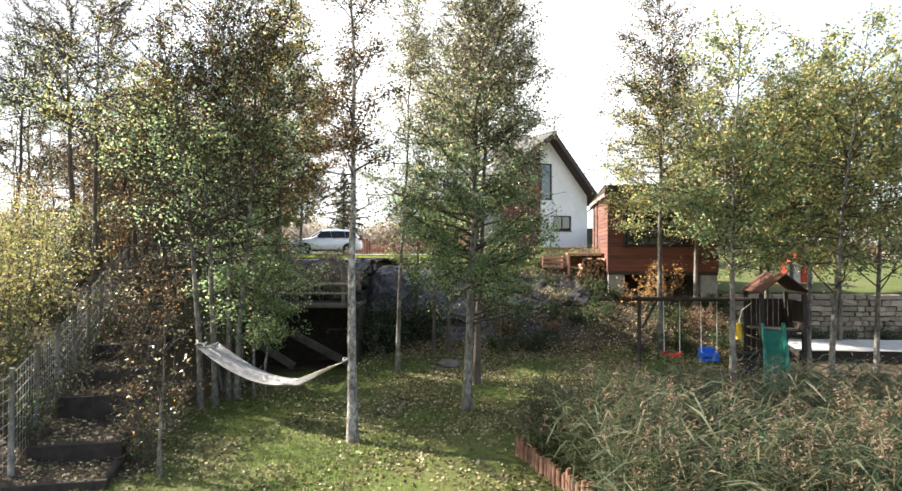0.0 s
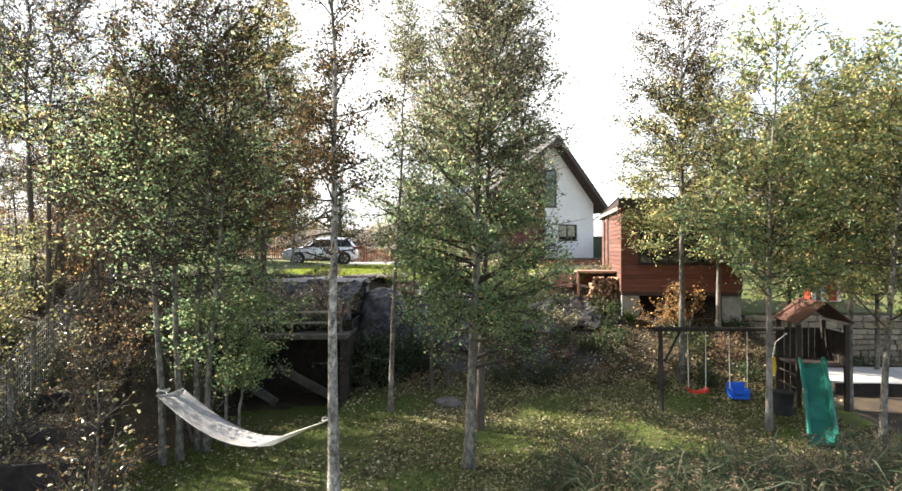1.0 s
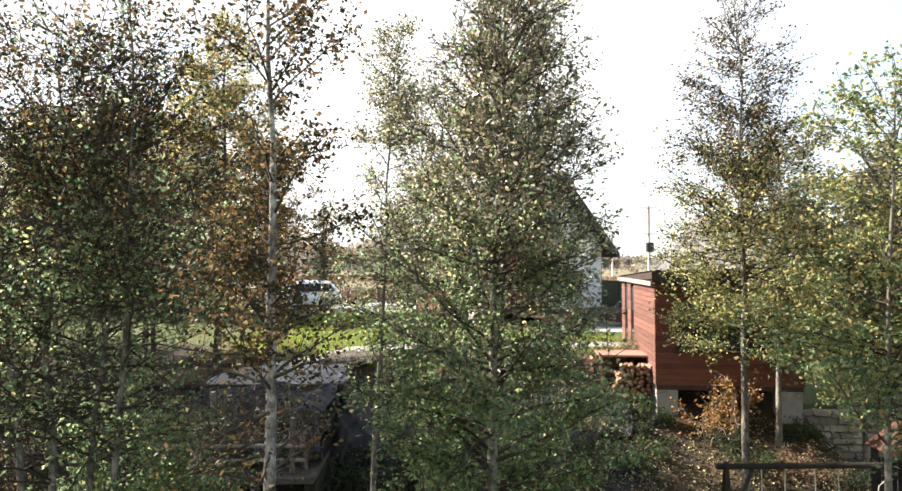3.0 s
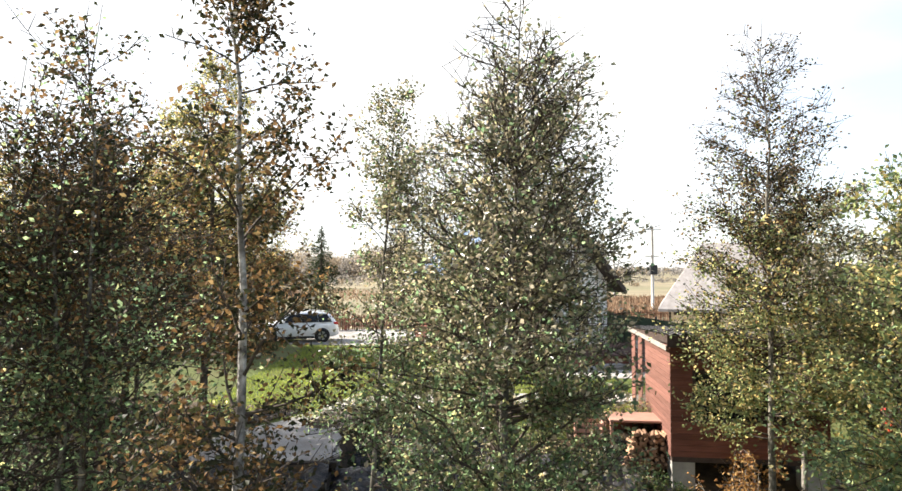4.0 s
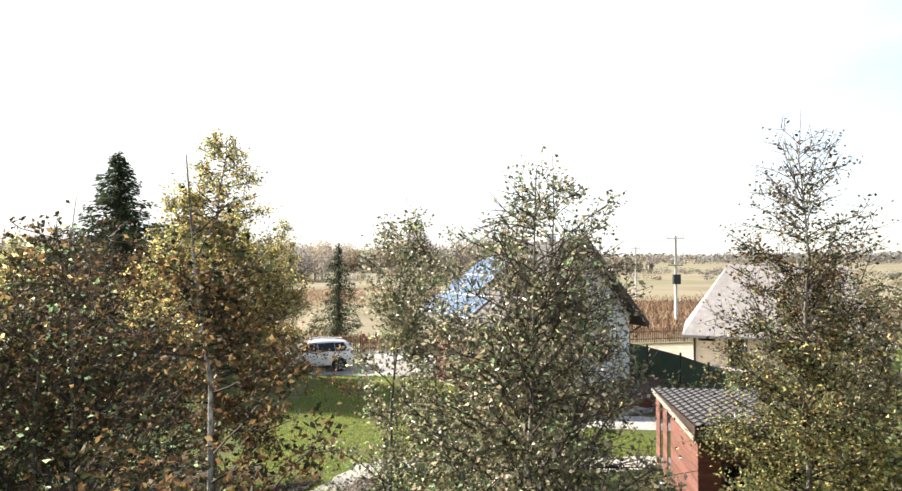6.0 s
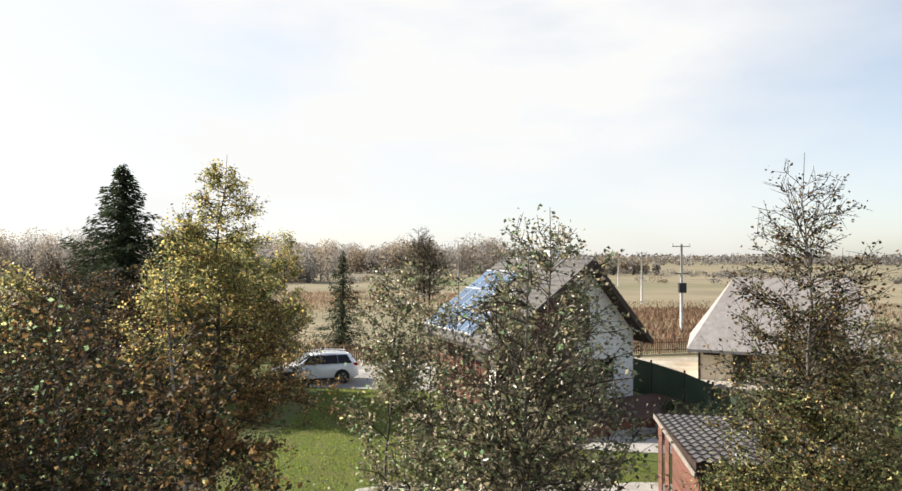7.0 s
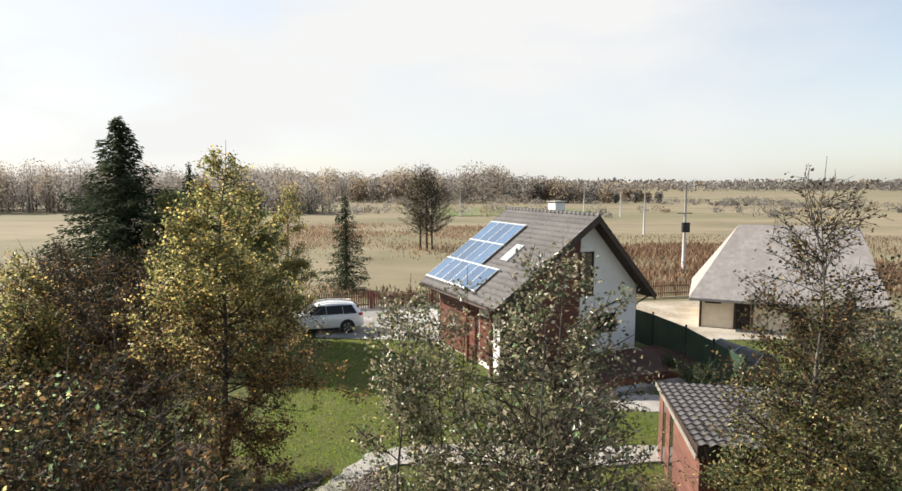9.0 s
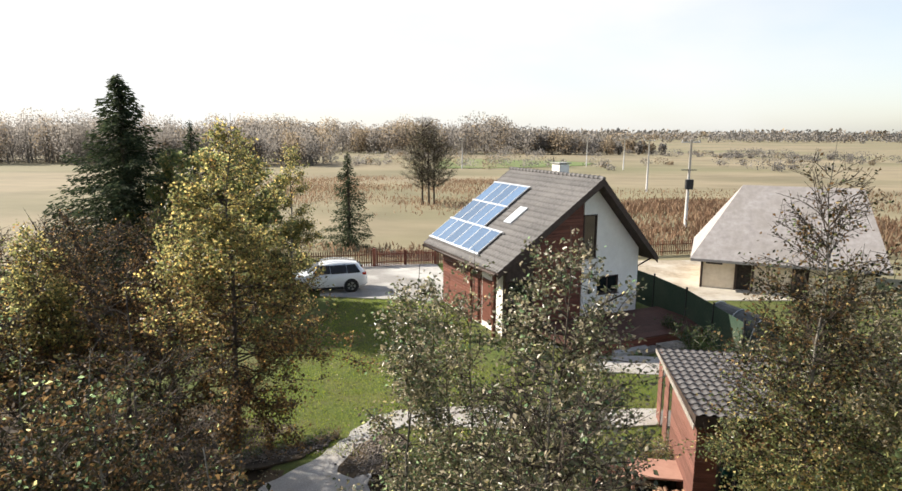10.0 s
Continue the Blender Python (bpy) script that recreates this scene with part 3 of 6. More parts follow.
def tile_rows(eave, sgn, parent):
    """Overlapping wavy tile courses on one slope."""
    run, rise = abs(eave[0]), RIDGE - eave[1]
    length = math.hypot(run, rise)
    ux, uz = eave[0] / length, -rise / length
    nx_, nz = -uz * sgn * (1 if sgn > 0 else 1), abs(ux)
    nx_ = rise / length * sgn
    courses = int(length / 0.34)
    waves = int(HL / 0.05)
    V, Fc = [], []
    for c in range(courses):
        s0, s1 = c * length / courses - 0.02, (c + 1) * length / courses + 0.03
        for j in range(waves + 1):
            y = HL * j / waves
            w = 0.024 * math.sin(2 * math.pi * y / 0.22)
            for s, lift in ((s0, 0.0), (s1, 0.024), (s1, 0.002)):
                k = lift + w + 0.01
                V.append((ux * s + nx_ * k, y, RIDGE + uz * s + nz * k))
        o = c * (waves + 1) * 3
        for j in range(waves):
            a, b = o + j * 3, o + (j + 1) * 3
            Fc += [(a, b, b + 1, a + 1), (a + 1, b + 1, b + 2, a + 2)]
    mesh_of("tile_course", V, Fc, M["tile"], parent)


tile_rows(EAVE_L, -1, roof)
tile_rows(EAVE_R, 1, roof)
for k in range(24):
    y = k * HL / 24
    part("ridge_tile", tube(bmesh.new(), [(0, y, RIDGE - 0.01), (0, y + HL / 24 + 0.03, RIDGE + 0.015)], [0.10, 0.115], 8), M["tile"], roof)
for e, q in ((EAVE_L, -0.09), (EAVE_R, 0.09)):
    part("gutter", tube(bmesh.new(), [(e[0] + q, 0.1, e[1] - 0.1), (e[0] + q, HL - 0.1, e[1] - 0.12)], 0.06, 8), M["fascia"], house)
part("downpipe", tube(bmesh.new(), [(EAVE_R[0] + 0.05, 0.5, 3.15), (WR + 0.08, 0.9, 2.7), (WR + 0.08, 0.9, 0.1)], 0.045, 8), M["fascia"], house)
chimney = part("chimney", boxed(0.25, 0.85, 3.9, 4.6, 6.0, 7.62, 0.01), M["plaster"], house, "white chimney with a thin cap")
part("cap", boxed(0.18, 0.92, 3.83, 4.67, 7.66, 7.72, 0.01), M["concrete"], chimney)
part("antenna_mast", tube(bmesh.new(), [(0.55, 4.9, 6.6), (0.55, 4.9, 8.0)], 0.018, 6), M["metal_dark"], chimney)


def on_left(s, y, k):
    """A point s metres down the long slope, lifted k off it."""
    length = math.hypot(EAVE_L[0], RIDGE - EAVE_L[1])
    ux, uz = EAVE_L[0] / length, -(RIDGE - EAVE_L[1]) / length
    return (ux * s + uz * k, y, RIDGE + uz * s - ux * k)


def slab_on_left(s0, s1, y0, y1, k0, k1):
    bm = bmesh.new()
    c = [bm.verts.new(on_left(s, y, k)) for s in (s0, s1) for y in (y0, y1) for k in (k0, k1)]
    for q in ((0, 1, 3, 2), (4, 6, 7, 5), (0, 4, 5, 1), (2, 3, 7, 6), (0, 2, 6, 4), (1, 5, 7, 3)):
        bm.faces.new([c[i] for i in q])
    bmesh.ops.recalc_face_normals(bm, faces=bm.faces)
    return bm


PAN_S = ((1.40, 2.98), (3.02, 4.60), (4.64, 6.18))
for (s0, s1), (ya, yb, n) in zip(PAN_S, ((4.42, 8.05, 4), (4.42, 8.1, 4), (2.55, 8.2, 6))):
    for k in range(n):
        a, b = ya + (yb - ya) * k / n, ya + (yb - ya) * (k + 1) / n - 0.02
        p = part("solar_panel", slab_on_left(s0 + 0.02, s1 - 0.02, a + 0.015, b - 0.015, 0.10, 0.145), M["panel"], house, "blue solar panel with a silver frame")
        for q in ((s0, s0 + 0.03, a, b), (s1 - 0.03, s1, a, b), (s0, s1, a, a + 0.03), (s0, s1, b - 0.03, b)):
            part("panel_frame", slab_on_left(*q, 0.095, 0.155), M["alu"], p)
    part("mounting_rail", slab_on_left(s0 - 0.06, s0 + 0.02, ya - 0.1, yb + 0.1, 0.05, 0.16), M["alu"], house)
part("mounting_rail", slab_on_left(6.18, 6.26, 2.45, 8.25, 0.05, 0.16), M["alu"], house)
sk = part("skylight", slab_on_left(2.75, 3.95, 2.75, 3.42, 0.03, 0.11), M["alu"], house, "pale roof window")
part("pane", slab_on_left(2.85, 3.85, 2.85, 3.32, 0.11, 0.12), M["headlamp"], sk)

# deck round the gable end
deck = thing("deck", (HX, HY, HZ), HR, "low red-brown timber deck beside the house", "deck", kind="structure")
for k in range(26):
    y = -2.9 + k * 0.14
    part("plank", boxed(-3.5, 4.3, y, y + 0.13, 0.48, 0.52, 0.004), M["deckwood"], deck)
part("skirt", boxed(-3.48, 4.28, -2.92, -2.89, 0.0, 0.47), M["redwood"], deck)
part("skirt", boxed(4.26, 4.29, -2.88, 0.7, 0.0, 0.47), M["redwood"], deck)

# ---- garden shed ----
SX, SY, SZ, SR = 5.409, 21.341, 2.66, -7.32
shed = thing("garden_shed", (SX, SY, SZ), SR, "red-brown boarded garden shed with a large window and tiled roof", "shed")
SW, SL, SH = 3.6, 5.2, 2.72
part("wall_frame", boxed(0.03, SW - 0.03, 0.03, 0.12, 0.0, SH - 0.05), M["fascia"], shed)
part("wall_frame", boxed(0.03, 0.12, 0.12, SL - 0.03, 0.0, SH - 0.3), M["fascia"], shed)
part("wall_frame", boxed(SW - 0.12, SW - 0.03, 0.12, SL - 0.03, 0.0, SH - 0.3), M["fascia"], shed)
part("wall_frame", boxed(0.12, SW - 0.12, SL - 0.12, SL - 0.03, 0.0, SH - 0.3), M["fascia"], shed)
part("floor", boxed(0.0, SW, 0.0, SL, -0.12, 0.0), M["fascia"], shed)
z = 0.0
while z < SH - 0.05:
    b = min(z + 0.135, SH - 0.02)
    if b < 0.88 or z > 2.05:
        part("board", boxed(0.0, SW, 0.0, 0.03, z, b, 0.005), M["redwood"], shed)
    else:
        part("board", boxed(0.0, 0.5, 0.0, 0.03, z, b, 0.005), M["redwood"], shed)
        part("board", boxed(2.7, SW, 0.0, 0.03, z, b, 0.005), M["redwood"], shed)
    part("board", boxed(-0.028, 0.0, 0.0, 3.0, z, b - 0.004, 0.005), M["shedside"], shed)
    part("board", boxed(-0.028, 0.0, 3.5, 4.1, z, b - 0.004, 0.005), M["shedside"], shed)
    part("board", boxed(-0.028, 0.0, 4.6, SL, z, b - 0.004, 0.005), M["shedside"], shed)
    part("board", boxed(SW, SW + 0.028, 0.0, SL, z, b - 0.004, 0.005), M["redwood"], shed)
    z += 0.14
opening_window(shed, 0.56, 2.64, 0.04, 0.93, 2.0, 0.05)
part("side_window", boxed(-0.01, 0.01, 3.0, 3.5, 0.0, 2.4), M["glass"], shed, "narrow dark side window")
part("side_window", boxed(-0.01, 0.01, 4.1, 4.6, 0.0, 2.4), M["glass"], shed, "narrow dark side window")
OV, ZF, ZB = 0.12, SH + 0.20, SH - 0.06      # overhang, roof height at front and back
bm = bmesh.new()
c = [bm.verts.new((x, y, z)) for x in (-OV, SW + OV) for y, z in ((-OV, ZF), (SL + OV, ZB), (SL + OV, ZB - 0.16), (-OV, ZF - 0.18))]
for q in ((0, 1, 2, 3), (7, 6, 5, 4), (0, 4, 5, 1), (1, 5, 6, 2), (2, 6, 7, 3), (3, 7, 4, 0)):
    bm.faces.new([c[i] for i in q])
bmesh.ops.recalc_face_normals(bm, faces=bm.faces)
sroof = part("roof", bm, M["fascia"], shed, "shallow roof of grey wavy tiles")
V, Fc = [], []
NW, NC = 96, 15
for c in range(NC):
    for j in range(NW + 1):
        xx = -OV - 0.02 + (SW + 2 * OV + 0.04) * j / NW
        w = 0.024 * math.sin(2 * math.pi * xx / 0.24)
        for q, lift in ((c / NC, 0.03), (c / NC, 0.0), ((c + 1.0) / NC, 0.03)):
            V.append((xx, SL + OV + 0.02 - (SL + 2 * OV + 0.04) * q, ZB + (ZF - ZB) * q + w + lift + 0.012))
    o = c * (NW + 1) * 3
    for j in range(NW):
        a, b = o + j * 3, o + (j + 1) * 3
        Fc += [(a, a + 1, b + 1, b), (a + 1, a + 2, b + 2, b + 1)]
mesh_of("tile_course", V, Fc, M["tile"], sroof)
part("verge_board", boxed(-OV - 0.03, -OV - 0.002, -OV, SL + OV, ZB - 0.1, ZB + 0.02), M["greywood"], sroof, "grey weathered verge board")
part("fascia_board", boxed(-OV, SW + OV, -OV - 0.03, -OV - 0.002, SH - 0.08, SH + 0.21), M["fascia"], sroof)
for bx, by in ((0.0, 0.05), (SW - 0.55, 0.05), (0.0, SL - 0.6), (SW - 0.55, SL - 0.6)):
    part("footing", boxed(bx, bx + 0.55, by, by + 0.5, -1.1, -0.12, 0.015), M["concrete"], shed, "pale concrete block footing")

# ---- barn ----
barn = thing("barn", (13.1, 44.0, 3.0), -21.0, "cream walled barn with a big pale sheet roof", "barn")
BW, BD = 10.2, 8.0
bm = bmesh.new()
a = [bm.verts.new(p) for p in ((0, 0, 1.75), (BW, 0, 1.75), (BW, BD, 1.75), (0, BD, 1.75), (2.7, BD / 2, 5.9), (BW - 1.0, BD / 2, 5.9))]
b = [bm.verts.new((v.co.x, v.co.y, v.co.z + 0.14)) for v in a]
for q in ((0, 1, 5, 4), (1, 2, 5), (2, 3, 4, 5), (3, 0, 4)):
    bm.faces.new([b[i] for i in q])
    bm.faces.new([a[i] for i in q][::-1])
for i, j in ((0, 1), (1, 2), (2, 3), (3, 0)):
    bm.faces.new((a[i], a[j], b[j], b[i]))
part("roof", bm, M["barnroof"], barn, "pale weathered sheet roof")
for x0, x1 in ((0.6, 2.6), (3.4, 5.6), (6.4, BW - 0.6)):
    part("wall", boxed(x0, x1, 0.7, 1.0, 0, 2.25), M["cream"], barn)
part("wall", boxed(0.6, 0.9, 1.0, BD - 0.7, 0, 2.2), M["cream"], barn)
part("wall", boxed(0.6, BW - 0.6, BD - 1.0, BD - 0.7, 0, 2.2), M["cream"], barn)
part("wall", boxed(BW - 0.9, BW - 0.6, 1.0, BD - 0.7, 0, 2.2), M["cream"], barn)
part("eave_board", boxed(0.02, BW - 0.02, -0.03, -0.003, 1.72, 1.88, 0.006), M["barnroof"], barn, "pale eave board")
bwin = part("window", boxed(0.95, 1.75, 0.66, 0.695, 1.55, 1.86), M["glass"], barn, "low dark window under the eave")
for q in ((0.89, 0.95, 1.5, 1.9), (1.75, 1.81, 1.5, 1.9), (0.95, 1.75, 1.5, 1.55), (0.95, 1.75, 1.86, 1.9)):
    part("frame", boxed(q[0], q[1], 0.64, 0.7, q[2], q[3], 0.006), M["fascia"], bwin)
for x in (0.62, 2.5, 3.42, 5.5):
    part("corner_post", boxed(x, x + 0.12, 0.6, 0.698, 0, 2.0, 0.01), M["fascia"], barn)
for x0, x1 in ((2.6, 3.4), (5.6, 6.4)):
    part("door", boxed(x0, x1, 0.85, 0.92, 0, 2.2), M["darkwood"], barn, "dark plank barn door")


# ---- trees ----
def rods(p0, p1, r0, r1, n=4):
    """Corners and faces of many thin tapered rods."""
    p0, p1 = np.asarray(p0, float), np.asarray(p1, float)
    t = p1 - p0
    t = t / np.maximum(np.linalg.norm(t, axis=1, keepdims=True), 1e-6)
    a = np.cross(t, np.where(np.abs(t[:, 2:]) > 0.9, [[1.0, 0, 0]], [[0, 0, 1.0]]))
    a /= np.linalg.norm(a, axis=1, keepdims=True)
    b = np.cross(t, a)
    ang = 2 * np.pi * np.arange(n) / n
    ring = a[:, None] * np.cos(ang)[None, :, None] + b[:, None] * np.sin(ang)[None, :, None]
    v = np.concatenate([p0[:, None] + ring * np.asarray(r0)[:, None, None], p1[:, None] + ring * np.asarray(r1)[:, None, None]], 1)
    i = np.arange(len(p0))[:, None, None] * 2 * n
    k = np.arange(n)
    q = np.stack([k, (k + 1) % n, (k + 1) % n + n, k + n], 1)[None]
    return v.reshape(-1, 3), (i + q).reshape(-1, 4)


def grow(rng, base, height, radius, bend, r0, crown_from, n_branch, profile, up, twigs, lean=(0, 0), twig=0.006):
    """Rods of a trunk with limbs and twigs, and the twigs' own ends, on which leaves sit."""
    k = 14
    f = np.linspace(0, 1, k)
    wander = np.cumsum(rng.normal(size=(k, 2)) * bend, 0) * f[:, None]
    trunk = np.stack([lean[0] * f ** 1.3 + wander[:, 0], lean[1] * f ** 1.3 + wander[:, 1], f * height], 1)
    tr = r0 * (1 - f) ** 1.15 + 0.004
    tr[0] *= 1.25
    P0, P1, R0, R1, ends = [trunk[:-1]], [trunk[1:]], [tr[:-1]], [tr[1:]], []
    hf = crown_from + (0.97 - crown_from) * rng.random(n_branch) ** 0.8
    az = np.arange(n_branch) * 2.4 + rng.normal(size=n_branch) * 0.5
    for tip, a in zip(hf, az):
        reach = radius * profile((tip - crown_from) / (1 - crown_from)) * (0.5 + 0.5 * rng.random() ** 0.6)
        el = (up * 0.75 + 0.25 * tip) * min(1.0, 0.1 + 2.0 * (tip - crown_from)) + rng.normal() * 0.2
        h = min(max(tip - reach * math.tan(el) / height, crown_from * (0.7 + 0.4 * rng.random())), 0.97)
        o = np.array([np.interp(h, f, trunk[:, i]) for i in range(3)])
        length = reach / max(0.4, math.cos(el))
        d = np.array([math.cos(a) * math.cos(el), math.sin(a) * math.cos(el), math.sin(el)])
        m = 5
        pts = [o]
        for s in range(m):
            d = d + rng.normal(size=3) * 0.13
            d /= np.linalg.norm(d)
            pts.append(pts[-1] + d * length / m)
        pts = np.array(pts)
        rr = np.interp(h, f, tr) * 0.34 * (1 - np.linspace(0, 1, m + 1)) + 0.005
        P0.append(pts[:-1]), P1.append(pts[1:]), R0.append(rr[:-1]), R1.append(rr[1:])
        n = max(2, int(twigs * length))
        s = 0.2 + 0.8 * rng.random(n)
        q0 = np.stack([np.interp(s, np.linspace(0, 1, m + 1), pts[:, i]) for i in range(3)], 1)
        dirs = rng.normal(size=(n, 3)) * 0.8 + d + [0, 0, 0.1]
        dirs /= np.linalg.norm(dirs, axis=1, keepdims=True)
        tl = (0.2 + 0.4 * rng.random(n)) * min(1.0, 0.35 + 0.35 * length)
        q1 = q0 + dirs * tl[:, None]
        P0.append(q0), P1.append(q1), R0.append(np.full(n, twig)), R1.append(np.full(n, twig * 0.5))
        ends.append(np.stack([q0, q1], 1))
        ends.append(np.stack([pts[2:-1], pts[3:]], 1))
    return tuple(np.concatenate(q) for q in (P0, P1, R0, R1)), np.concatenate(ends)


def oval(t):
    return max(0.12, (1 - t) ** 0.75 * (0.55 + 1.15 * t) * 1.25)


def spire(t):
    """Widest low down, with a thin leader at the top."""
    return max(0.10, (1 - t) ** 0.5 * min(1.0, 0.55 + 2.2 * t) * 1.06)


def skirt(t):
    """A broad cone with wide low boughs."""
    return max(0.08, (1 - t) ** 0.8 * min(1.0, 0.7 + 2.0 * t) * 1.1)


def dome(t):
    """Broad almost to the top, with upright twigs."""
    return max(0.12, (1 - t) ** 0.42 * min(1.0, 0.55 + 1.6 * t) * 1.04)


def tree(at, height, radius, n_leaves, leaf, bark, label, seed, name="alder_tree", leaf_size=0.066, crown_from=0.28, n_branch=46, up=0.55, twigs=9, r0=0.11, bend=0.05, lean=(0, 0), profile=oval, group="", clump=0.10, category="tree", top_leaf=None, top_from=0.5, thin=0.0, low=1.18, twig=0.006):
    rng = np.random.default_rng(seed)
    t = thing(name, (at[0], at[1], gz(*at) - 0.05), 0, label, category, group)
    (p0, p1, ra, rb), ends = grow(rng, at, height, radius, bend, r0, crown_from, n_branch, profile, up, twigs, lean, twig)
    v1, f1 = rods(p0[:13], p1[:13], ra[:13], rb[:13], 10)
    v2, f2 = rods(p0[13:], p1[13:], ra[13:], rb[13:], 3)
    tk = mesh_of("trunk", np.concatenate([v1, v2]), np.concatenate([f1, f2 + len(v1)]), bark, t, smooth=True)
    tk.data.materials.append(M["limb"])
    tk.data.polygons.foreach_set("material_index", np.repeat(np.array([0, 1], np.int32), [len(f1), len(f2)]))
    if n_leaves:
        share = rng.random(len(ends)) ** 1.6 * np.clip(low - ends[:, 1, 2] / height, 0.05, 0.6)
        if thin:
            share *= np.clip((ends[:, 1, 2] / height - crown_from) / thin, 0.12, 1)
        pick = rng.choice(len(ends), n_leaves, p=share / share.sum())
        s = rng.random((n_leaves, 1)) ** 0.7
        c = ends[pick, 0] * (1 - s) + ends[pick, 1] * s + rng.normal(size=(n_leaves, 3)) * clump
        v, f = blades(rng, c, leaf_size)
        ob = mesh_of("crown", v, f, leaf, t)
        if top_leaf is not None:
            ob.data.materials.append(top_leaf)
            dry = np.clip((c[:, 2] / height - top_from) / 0.35, 0, 0.9)
            ob.data.polygons.foreach_set("material_index", np.repeat((rng.random(n_leaves) < dry).astype(np.int32), 2))
    return t

ALD = "tall alder with grey bark and dull green leaves"
DRY = dict(top_leaf=M["alder_dry"], top_from=0.36)
tree((-1.74, 11.03), 10.2, 1.15, 8200, M["hedge"], M["bark_mottled"], "alder with a pale straight trunk holding the hammock", 11, lean=(-0.3, 0.25), crown_from=0.36, thin=0.3, low=1.32, n_branch=60, r0=0.09, profile=spire, up=0.75, leaf_size=0.054, group="garden alders")
tree((0.34, 13.1), 10.4, 2.15, 33000, M["alder"], M["bark"], "dense leafy alder in the middle of the low lawn", 12, lean=(0.4, -0.1), crown_from=0.2, n_branch=200, leaf_size=0.064, thin=0.08, low=1.0, r0=0.1, profile=spire, twigs=16, clump=0.07, group="garden alders", **DRY)
tree((0.62, 14.9), 10.8, 2.2, 21000, M["alder"], M["bark_dark"], "alder with a dark trunk close behind another", 13, lean=(0.12, 0.9), crown_from=0.45, n_branch=120, low=1.3, r0=0.09, profile=spire, twigs=12, clump=0.08, group="garden alders", **DRY)
tree((-1.36, 15.9), 10.1, 1.4, 7500, M["alder"], M["bark"], "slender thinly leaved alder", 14, lean=(0.4, 0.3), crown_from=0.3, thin=0.5, low=1.25, n_branch=60, r0=0.06, bend=0.03, profile=spire, group="garden alders", **DRY)
tree((-0.07, 17.7), 9.8, 1.6, 7500, M["alder"], M["bark_dark"], "thin alder at the foot of the bank", 15, crown_from=0.35, n_branch=52, r0=0.055, profile=spire, group="garden alders", **DRY)
tree((-0.49, 17.5), 9.4, 1.5, 6500, M["alder"], M["bark_dark"], "thin alder at the foot of the bank", 16, crown_from=0.35, n_branch=46, r0=0.05, profile=spire, group="garden alders", **DRY)
tree((-1.08, 19.3), 6.4, 0.9, 2200, M["alder"], M["bark_dark"], "thin alder at the foot of the bank", 18, crown_from=0.35, n_branch=36, r0=0.045, profile=spire, group="garden alders", **DRY)
tree((1.5, 18.6), 3.4, 0.7, 3000, M["alder"], M["bark_pale"], "young alder with a thin white stem", 17, crown_from=0.25, n_branch=28, r0=0.03, group="garden alders")
for k, (x, y, h) in enumerate(((-5.35, 13.3, 9.7), (-5.12, 13.5, 9.9), (-5.0, 14.05, 9.6), (-4.82, 14.0, 10.1))):
    tree((x, y), h, 2.4, 6000, M["alder"], M["bark"], "alder of a close clump of stems by the hammock", 20 + k, lean=((k - 1.5) * 0.55, 0.3 - 0.3 * k), crown_from=0.32, thin=0.3, low=1.6, n_branch=76, leaf_size=0.066, r0=0.066, bend=0.09, profile=dome, group="garden alders", top_leaf=M["hedge"], top_from=0.48)
# a low leafy shoot at the clump's foot
tree((-4.3, 14.4), 3.3, 0.9, 3000, M["alder"], M["bark"], "young alder shoots at the foot of the clump", 25, name="alder_sapling", crown_from=0.35, n_branch=26, r0=0.03, group="garden alders")
for k, (x, y, h, r, n, lf, lx) in enumerate(((6.75, 14.9, 9.0, 2.1, 13500, "alder", 0.2), (9.55, 16.6, 9.4, 2.3, 12000, "alder_gold", 0.3), (8.73, 14.3, 9.0, 2.3, 12000, "alder_gold", 0.6), (7.95, 20.2, 8.2, 2.5, 18000, "alder_gold", 0.3), (11.3, 16.5, 8.4, 2.2, 13000, "alder", 0), (12.2, 19.5, 9.0, 2.3, 15000, "orange", 0), (10.2, 20.4, 8.4, 2.2, 19000, "alder_gold", 0), (14.2, 17.5, 9.2, 2.3, 13000, "alder_gold", 0), (12.9, 23.5, 7.5, 2.3, 12000, "orange", 0), (9.4, 18.6, 8.2, 2.1, 16000, "alder_dry", 0.3))):
    tree((x, y), h, r * 1.25, int(n * 0.95), M[lf], M["bark_pale"] if k in (0, 3) else M["bark"], "alder by the play frame with leaves turning yellow" if lf != "alder" else ALD, 40 + k, crown_from=0.3, n_branch=80, leaf_size=0.085, r0=0.072, lean=(lx, -0.2), profile=dome, low=1.6, group="garden alders", top_leaf=M["alder_gold"] if k in (0, 1, 2, 4) else M["alder_dry"], top_from=0.35)
tree((6.05, 18.0), 11.6, 2.2, 19000, M["alder_gold"], M["bark"], "tall alder on the bank with a thin twiggy top", 43, lean=(0.3, 0.0), crown_from=0.3, n_branch=150, leaf_size=0.07, r0=0.08, low=0.98, twigs=13, clump=0.08, profile=spire, group="garden alders", top_leaf=M["hedge"], top_from=0.42)
